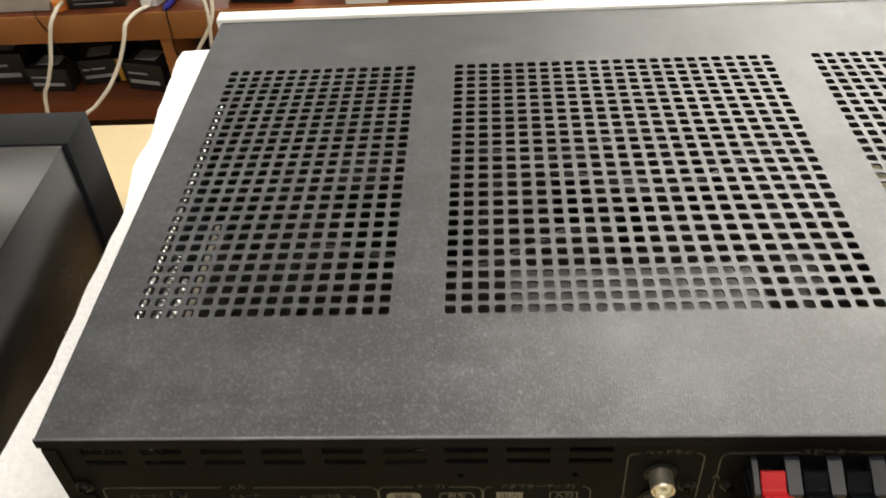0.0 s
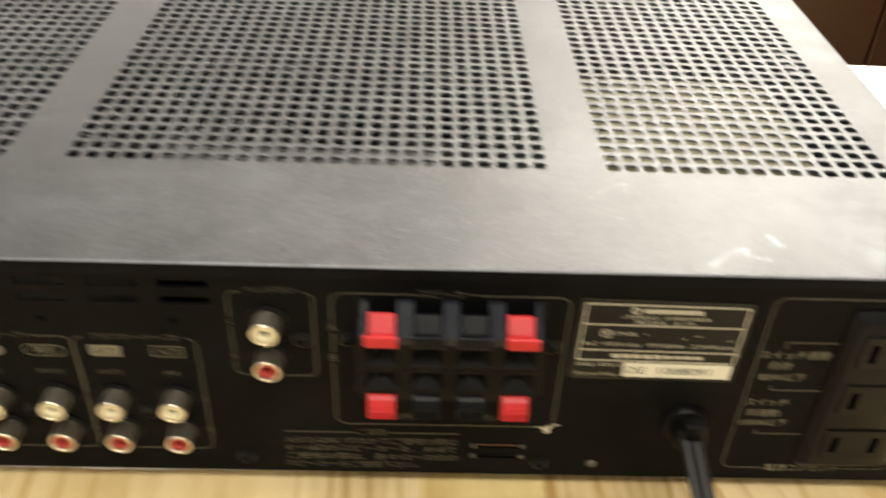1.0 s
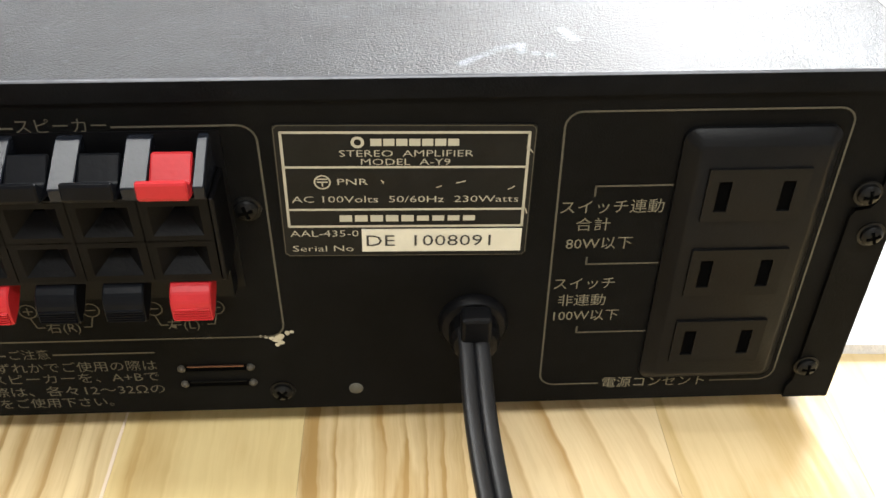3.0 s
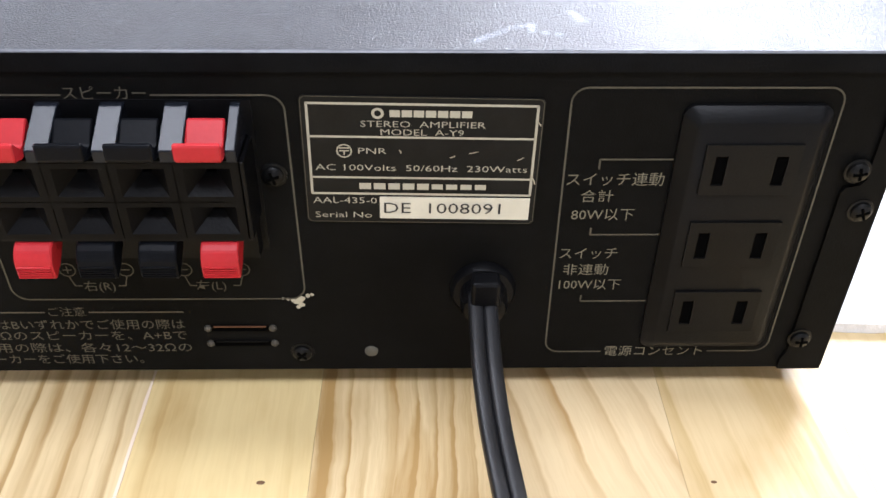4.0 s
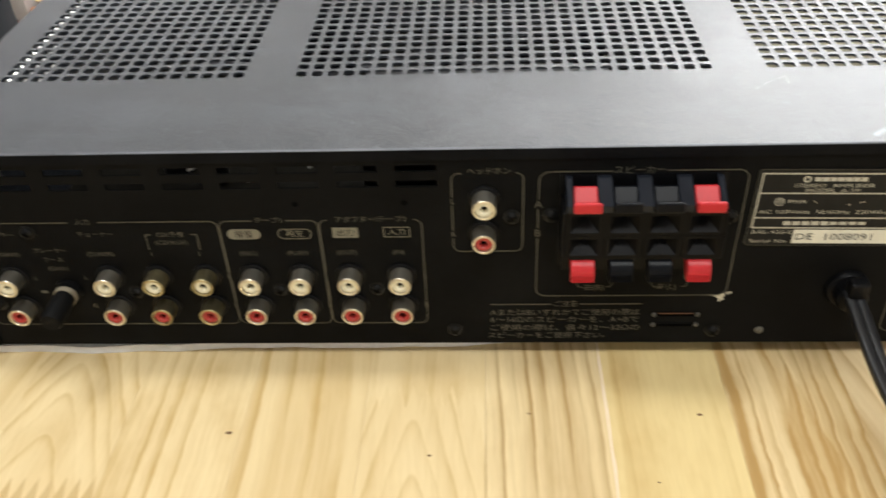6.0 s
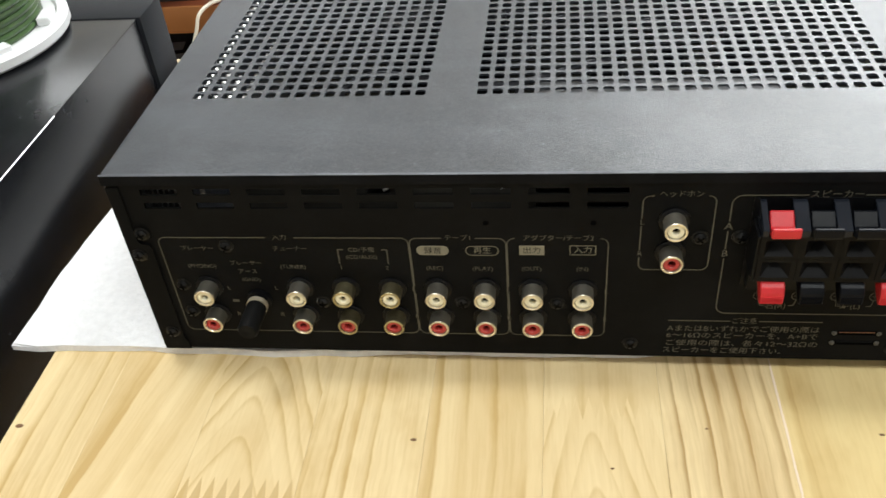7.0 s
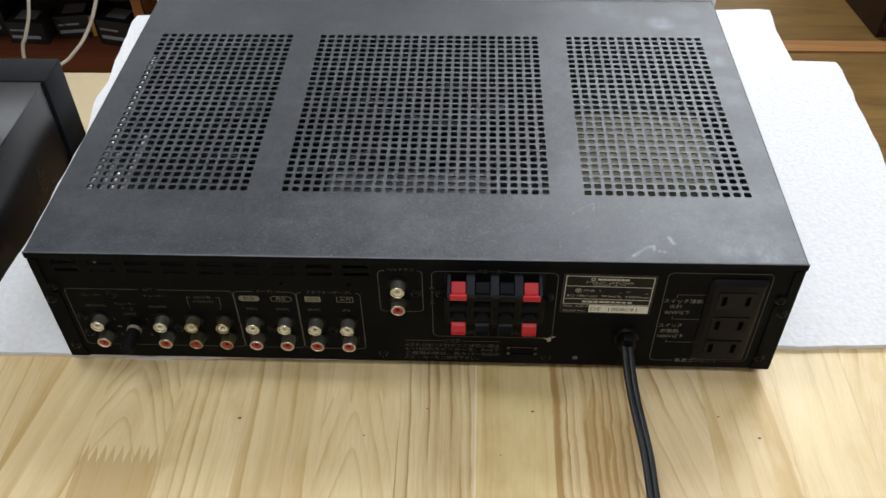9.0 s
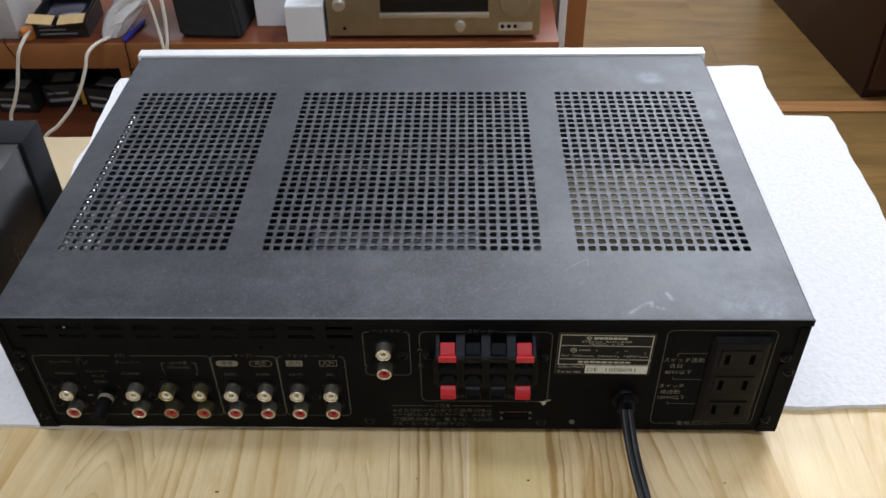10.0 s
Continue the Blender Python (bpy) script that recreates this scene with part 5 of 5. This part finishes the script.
bm_lathe(bm, ((0.020, 0.0795), (SR - 0.001, 0.0795), (SR, 0.081), (SR, 0.0855), (SR - 0.001, 0.087), (SR - 0.006, 0.087), (0.020, 0.0845), (0.020, 0.0795)), Matrix(), 64)
part("upper_flange", bm, SPOOL, spool, "white flange ring", True)
for k in range(8):
    bm = bmesh.new()
    bm_box(bm, 0.0535, 0.0615, -0.007, 0.007, 0.0064, 0.0112, 0.0006, 1)
    bmesh.ops.transform(bm, matrix=pose(0, 0, 0, 0, 0, 45 * k + 12), verts=bm.verts)
    part("tab", bm, SPOOL, spool)
rnd = random.Random(5)
for k in range(19):
    bm = bmesh.new()
    r, z = 0.0515 + rnd.uniform(-0.0012, 0.0012), 0.0085 + k * 0.0037
    bm_lathe(bm, [(r + 0.0022 * math.cos(q), z + 0.0022 * math.sin(q)) for q in [j * math.pi / 4 for j in range(9)]], Matrix(), 56)
    part("wire_turn", bm, WIRE, spool, "green enamelled wire", True)
bm = bmesh.new()
bm_lathe(bm, ((0.0508, 0.007), (0.0508, 0.079)), Matrix(), 48)
part("wire_pack", bm, WIRE, spool, "", True)

# ---- shelf unit behind ----
SHY, SHT = 1.30, -0.404
shelf = thing("shelf_unit", "low red-brown wooden shelf unit with orange front edges", "shelf")
box_part("shelf_top", -1.25, 0.431, SHY + 0.004, SHY + 0.46, SHT - 0.052, SHT, RED_WOOD, shelf, bevel=0.001)
box_part("top_edge", -1.25, 0.431, SHY - 0.001, SHY + 0.004, SHT - 0.054, SHT + 0.0005, EDGE_WOOD, shelf, "orange-brown front edge", 0.001)
box_part("shelf_bottom", -1.25, 0.431, SHY + 0.02, SHY + 0.46, -0.645, -0.605, RED_WOOD, shelf)
box_part("back_board", -1.25, 0.431, SHY + 0.445, SHY + 0.46, -0.605, SHT - 0.052, DARK_WOOD, shelf)
for x in (-1.25, -0.470, 0.05, 0.406):
    box_part("upright", x, x + 0.022, SHY + 0.004, SHY + 0.444, -0.605, SHT - 0.053, EDGE_WOOD, shelf, "orange-brown upright")
for x in (-1.24, -0.46, 0.40):
    box_part("leg", x, x + 0.03, SHY + 0.05, SHY + 0.40, FLOOR_Z, -0.645, DARK_WOOD, shelf)

# silver receiver
CHAMP = material("champagne_aluminium", (0.42, 0.37, 0.27), 0.38, 0.85, 0.5, 0.08, 30)
GLASS = material("display_glass", (0.006, 0.006, 0.007), 0.08)
SILVER = material("silver_lip", (0.75, 0.74, 0.71), 0.3, 0.9)
rec = thing("receiver", "champagne-silver audio receiver with a black display on the shelf", "receiver")
RX0, RX1, RZ0, RZ1, RY = -0.030, 0.392, SHT + 0.009, SHT + 0.165, SHY + 0.012
bm = bmesh.new()
bm_box(bm, RX0, RX1, RY, RY + 0.012, RZ0, RZ1, 0.002, 2)
part("front_panel", bm, CHAMP, rec, "champagne aluminium front panel", True)
box_part("case", RX0 + 0.004, RX1 - 0.004, RY + 0.012, RY + 0.34, RZ0 + 0.002, RZ1 - 0.002, COVER, rec)
bm = bmesh.new()
bm_box(bm, 0.077, 0.289, RY - 0.002, RY + 0.002, SHT + 0.060, SHT + 0.135)
part("display", bm, GLASS, rec, "glossy black display window")
box_part("display_lip", 0.075, 0.291, RY - 0.006, RY, SHT + 0.049, SHT + 0.060, SILVER, rec, "bright silver lip under the display", 0.001)
for x, z, r, dpt in ((0.340, SHT + 0.083, 0.030, 0.020), (-0.005, SHT + 0.075, 0.011, 0.010), (0.234, SHT + 0.030, 0.009, 0.012)):
    bm = bmesh.new()
    bm_lathe(bm, ((r + 0.002, 0), (r + 0.002, 0.002), (r, 0.003), (r * 0.97, dpt - 0.002), (r * 0.9, dpt), (0, dpt)), facing(x, z, RY), 28)
    part("knob", bm, SILVER if r < 0.02 else CHAMP, rec, "round metal knob", True)
box_part("jack_plate", 0.310, 0.377, RY - 0.0008, RY - 0.0001, SHT + 0.020, SHT + 0.037, material("pale_plate", (0.60, 0.57, 0.49), 0.45, 0.3), rec, "pale plate round the front jacks")
for i in range(4):
    bm = bmesh.new()
    bm_lathe(bm, ((0.004, 0), (0.004, 0.001), (0.0025, 0.0012), (0, 0.0004)), facing(0.318 + i * 0.0125, SHT + 0.029, RY - 0.0009), 14)
    part("jack", bm, GLASS if i < 3 else SILVER, rec, "", True)
bm = bmesh.new()
bm_lathe(bm, ((0.0035, 0), (0.0035, 0.001), (0, 0.001)), facing(0.003, SHT + 0.026, RY), 14)
part("jack", bm, GLASS, rec)
for x in (0.02, 0.345):
    bm = bmesh.new()
    bm_lathe(bm, ((0, SHT + 0.0005), (0.02, SHT + 0.0005), (0.021, RZ0 + 0.001), (0, RZ0 + 0.001)), pose(x, RY + 0.04, 0), 20)
    part("foot", bm, SILVER, rec, "", True)

# black loudspeaker and white boxes
DARK = material("dark_cloth", (0.018, 0.018, 0.019), 0.7, 0, 0.3, 0.2, 60, 0.3, 800)
spkr = thing("loudspeaker", "small tapered dark grey loudspeaker standing on the shelf", "loudspeaker")
bm = bmesh.new()
low, high = [(-0.335, SHY + 0.022), (-0.203, SHY + 0.012), (-0.198, SHY + 0.20), (-0.340, SHY + 0.20)], [(-0.350, SHY + 0.045), (-0.232, SHY + 0.04), (-0.225, SHY + 0.20), (-0.350, SHY + 0.20)]
vs = [bm.verts.new((*p, SHT + 0.001)) for p in low] + [bm.verts.new((*p, SHT + 0.21)) for p in high]
for q in ((3, 2, 1, 0), (4, 5, 6, 7), (0, 1, 5, 4), (1, 2, 6, 5), (2, 3, 7, 6), (3, 0, 4, 7)):
    bm.faces.new([vs[i] for i in q])
bmesh.ops.bevel(bm, geom=bm.edges[:], offset=0.008, segments=3, affect="EDGES")
part("cabinet", bm, DARK, spkr, "", True)
CARD = material("white_card", (0.80, 0.82, 0.86), 0.6, 0, 0.3, 0.04, 30)
for x0, x1, y0, z1 in ((-0.187, -0.116, SHY + 0.076, 0.13), (-0.112, -0.036, SHY + 0.004, 0.075)):
    b = thing("carton", "plain white cardboard carton on the shelf", "carton", "white cartons")
    bm = bmesh.new()
    bm_box(bm, x0, x1, y0, y0 + 0.12, SHT + 0.0005, SHT + z1, 0.001, 1)
    body = part("body", bm, CARD, b)
    box_part("flap", x0 + 0.001, x1 - 0.001, y0 + 0.001, y0 + 0.119, SHT + z1 + 0.0002, SHT + z1 + 0.0012, CARD, b)

# open black carton with tan flaps, adapter, pen, bottle-like clear cup
TAN = material("tan_card", (0.50, 0.36, 0.17), 0.7, 0, 0.3, 0.1, 40)
BLKCARD = material("black_card", (0.012, 0.012, 0.014), 0.35, 0, 0.5, 0.2, 30)
GREYPRINT = material("grey_print", (0.30, 0.31, 0.33), 0.5)
ORANGE = material("orange_plastic", (0.75, 0.25, 0.04), 0.5)
oc = thing("open_carton", "open black printed carton with tan inner flaps", "carton")
oc.matrix_world = pose(-0.577, SHY + 0.028, SHT + 0.0005, 0, 0, 3)
bm = bmesh.new()
for xa, xb, ya, yb, za, zb in ((-0.055, 0.052, 0, 0.11, 0, 0.0015), (-0.055, 0.052, 0, 0.0015, 0.0015, 0.046), (-0.055, 0.052, 0.1085, 0.11, 0.0015, 0.046),
                               (-0.055, -0.0535, 0.0015, 0.1085, 0.0015, 0.046), (0.0505, 0.052, 0.0015, 0.1085, 0.0015, 0.046)):
    bm_box(bm, xa, xb, ya, yb, za, zb)
part("body", bm, BLKCARD, oc)
FILM = material("blue_black_film", (0.02, 0.02, 0.045), 0.2, 0, 0.5, 0.4, 60, 0.5, 120)
box_part("inner_wrap", -0.04, 0.036, 0.02, 0.09, 0.002, 0.038, FILM, oc, "crumpled dark blue film inside the carton", 0.008)
for xa, xb, tilt in ((-0.055, -0.005, 14), (0.005, 0.058, -10)):
    bm = bmesh.new()
    bm_box(bm, xa, xb, -0.03, 0.0, 0, 0.0012)
    bmesh.ops.transform(bm, matrix=pose(0, 0, 0.0475, 12, tilt * 0.4, 0), verts=bm.verts)
    part("flap", bm, TAN, oc, "tan cardboard flap")
bm = bmesh.new()
bm_box(bm, 0, 0.0012, -0.004, 0.105, 0, 0.075)
bmesh.ops.transform(bm, matrix=pose(0.0535, 0, 0.040, 0, 38, 0), verts=bm.verts)
flap = part("flap", bm, BLKCARD, oc)
bm = bmesh.new()
bm_box(bm, -0.0006, -0.0002, 0.004, 0.090, 0.030, 0.042)
bm_box(bm, -0.0006, -0.0002, 0.004, 0.060, 0.050, 0.056)
bmesh.ops.transform(bm, matrix=pose(0.0535, 0, 0.040, 0, 38, 0), verts=bm.verts)
part("printed_bar", bm, GREYPRINT, flap)
for i in range(3):
    box_part("printed_bar", -0.045, 0.03 - i * 0.022, -0.0006, -0.0002, 0.008 + i * 0.009, 0.0105 + i * 0.009, GREYPRINT, oc)
BAG = material("white_film", (0.86, 0.87, 0.90), 0.32, 0, 0.5, 0.05, 40, 0.25, 90)
bag = thing("plastic_bag", "crumpled white plastic bag standing on the shelf", "bag", at=pose(-0.480, SHY + 0.046, SHT + 0.0008))
bm = bmesh.new()
rnd = random.Random(9)
levels = []
for i in range(13):
    f = i / 12
    ring = []
    for k in range(28):
        a = math.tau * k / 28
        crease = 1 + (0.05 + 0.16 * f) * math.sin(a * 5 + 2.4 * math.sin(f * 6)) + 0.05 * math.sin(a * 11 + f * 9) + rnd.uniform(-0.05, 0.05)
        w = (0.024 + 0.012 * math.sin(f * 2.4)) * (1 - 0.10 * f)
        ring.append(bm.verts.new((math.cos(a) * w * crease + 0.105 * f ** 1.2, math.sin(a) * w * 0.95 * crease + 0.020 * f, 0.125 * f + (rnd.uniform(-0.004, 0.004) if 0 < i else 0))))
    levels.append(ring)
for u, w in zip(levels, levels[1:]):
    for k in range(28):
        bm.faces.new([u[k], u[(k + 1) % 28], w[(k + 1) % 28], w[k]])
bm.faces.new(levels[0][::-1])
bm.faces.new(levels[-1])
part("film", bm, BAG, bag)
pen = thing("blue_pen", "blue plastic marker pen lying on the shelf", "pen")
bm = bmesh.new()
bm_lathe(bm, ((0, 0), (0.004, 0.002), (0.006, 0.01), (0.006, 0.085), (0.0045, 0.095), (0, 0.097)), pose(-0.4440, SHY + 0.0005, SHT + 0.0065, -90, 0, -9), 16)
part("barrel", bm, material("blue_plastic", (0.03, 0.03, 0.30), 0.35), pen, "", True)
cup = thing("clear_box", "frosted clear plastic box on the shelf", "box")
box_part("body", -0.78, -0.665, SHY + 0.02, SHY + 0.16, SHT + 0.0005, SHT + 0.12, material("frosted_plastic", (0.45, 0.43, 0.42), 0.35, 0, 0.5, 0.1, 20), cup, bevel=0.004)
tape = thing("orange_cap", "small orange plastic cap on the shelf edge", "cap")
bm = bmesh.new()
bm_lathe(bm, ((0, 0.0004), (0.014, 0.0004), (0.014, 0.018), (0.011, 0.022), (0, 0.022)), pose(-0.649, SHY + 0.03, SHT), 18)
part("cap", bm, ORANGE, tape, "", True)

# cables over the shelf edge
CABLE = material("white_cable", (0.72, 0.68, 0.58), 0.5, 0, 0.4, 0.06, 60)
for pts, r in ((((-0.638, SHY + 0.02, SHT + 0.018), (-0.636, SHY - 0.012, SHT + 0.021), (-0.645, SHY - 0.035, SHT + 0.003), (-0.656, SHY - 0.04, SHT - 0.03), (-0.668, SHY - 0.045, SHT - 0.07), (-0.686, SHY - 0.05, SHT - 0.11), (-0.705, SHY - 0.05, SHT - 0.15), (-0.73, SHY - 0.05, FLOOR_Z + 0.005)), 0.0036),
               (((-0.478, SHY + 0.018, SHT + 0.006), (-0.492, SHY - 0.016, SHT + 0.010), (-0.506, SHY - 0.04, SHT), (-0.514, SHY - 0.05, SHT - 0.026), (-0.530, SHY - 0.06, SHT - 0.063), (-0.546, SHY - 0.07, SHT - 0.09), (-0.561, SHY - 0.08, SHT - 0.11), (-0.589, SHY - 0.09, SHT - 0.137), (-0.625, SHY - 0.1, SHT - 0.17), (-0.66, SHY - 0.1, FLOOR_Z + 0.005)), 0.0036),
               (((-0.365, SHY + 0.03, SHT + 0.14), (-0.352, SHY + 0.01, SHT + 0.09), (-0.352, SHY + 0.0, SHT + 0.03), (-0.362, SHY - 0.012, SHT - 0.02), (-0.42, SHY - 0.02, SHT - 0.11), (-0.40, SHY - 0.02, SHT - 0.16), (-0.385, SHY - 0.02, SHT - 0.10)), 0.0035),
               (((-0.405, SHY + 0.05, SHT + 0.12), (-0.385, SHY + 0.03, SHT + 0.08), (-0.368, SHY + 0.0, SHT + 0.035), (-0.362, SHY - 0.014, SHT - 0.01), (-0.37, SHY - 0.016, SHT - 0.07)), 0.003)):
    cab = thing("cable", "off-white cable hanging over the shelf edge", "cable", "white cables")
    bm = bmesh.new()
    bm_tube(bm, pts, r, 10)
    part("sheath", bm, CABLE, cab, "", True)

for pts in (((-0.437, SHY + 0.03, SHT + 0.004), (-0.440, SHY - 0.004, SHT + 0.003), (-0.441, SHY - 0.006, SHT - 0.03), (-0.443, SHY - 0.004, SHT - 0.08), (-0.440, SHY + 0.05, SHT - 0.14)),
            ((-0.70, SHY + 0.03, SHT + 0.003), (-0.685, SHY - 0.004, SHT + 0.002), (-0.672, SHY - 0.006, SHT - 0.03), (-0.660, SHY - 0.004, SHT - 0.08), (-0.65, SHY + 0.06, SHT - 0.15))):
    cab = thing("wire", "thin black wire hanging over the shelf edge", "wire", "black wires")
    bm = bmesh.new()
    bm_tube(bm, pts, 0.0013, 8)
    part("sheath", bm, BLACK, cab, "", True)

# battery cartons on the lower shelf
rnd = random.Random(21)
YEL = material("yellow_print", (0.55, 0.30, 0.04), 0.5)


def carton(x, y, w, d, h, turn, yellow):
    b = thing("battery_carton", "glossy black printed carton on the lower shelf", "carton", "black cartons", at=pose(x, y, -0.6045, 0, 0, turn))
    box_part("body", 0, w, 0, d, 0, h, BLKCARD, b, bevel=0.001)
    box_part("printed_bar", w * 0.08, w * 0.85, -0.0009, -0.0003, h * 0.26, h * 0.40, GREYPRINT, b)
    box_part("printed_bar", w * 0.08, w * 0.6, -0.0009, -0.0003, h * 0.60, h * 0.68, GREYPRINT, b)
    box_part("printed_bar", w * 0.2, w * 0.75, d * 0.15, d * 0.5, h + 0.0003, h + 0.0009, GREYPRINT, b)
    if yellow:
        box_part("printed_band", w * 0.88, w - 0.001, -0.0009, -0.0003, 0.002, h - 0.002, YEL, b)


for i in range(9):
    carton(-1.10 + i * 0.102, SHY + 0.06 + rnd.uniform(0, .05), 0.086, 0.11, rnd.uniform(0.052, 0.090), rnd.uniform(-15, 15), i % 3 == 1)
for i in range(6):
    carton(-1.04 + i * 0.105, SHY + 0.23 + rnd.uniform(0, .02), 0.085, 0.13, rnd.uniform(0.10, 0.13), rnd.uniform(-7, 7), i % 2 == 0)
for i in range(4):
    carton(-0.43 + i * 0.11, SHY + 0.12, 0.09, 0.14, 0.09, rnd.uniform(-6, 6), i % 2 == 0)

# dark cabinet by the threshold
cabn = thing("cabinet", "tall dark red-brown wooden cabinet standing on the floor", "cabinet")
cabn.matrix_world = pose(1.204, 1.584, 0, 0, 0, 6.5)
box_part("body", 0.0, 0.66, 0.0, 0.64, FLOOR_Z, 0.9, DARK_WOOD, cabn, bevel=0.003)
box_part("door", 0.005, 0.325, -0.018, -0.002, FLOOR_Z + 0.03, 0.88, DARK_WOOD, cabn, bevel=0.003)
box_part("door", 0.331, 0.655, -0.018, -0.002, FLOOR_Z + 0.03, 0.88, DARK_WOOD, cabn, bevel=0.003)

# floor planks, laid wall to wall in staggered rows
PW_F, PL_F = 0.13, 1.25
full_plank = strip_mesh("plank", PL_F - 0.0003, PW_F - 0.0003, 0.006, FLOOR_WOOD, 0.0003)
for r in range(43):
    y, x = -1.998 + r * PW_F, -2.198
    length = PL_F * (0.25 + (r * 0.37) % 0.75)
    while x < 2.79:
        length = min(length, 2.798 - x)
        me = full_plank if length > PL_F - 0.001 else strip_mesh("plank", length - 0.0003, PW_F - 0.0003, 0.006, FLOOR_WOOD, 0.0003)
        o = new("plank", me)
        o.parent = floor
        o.location = (x, y, FLOOR_Z)
        x += length
        length = PL_F
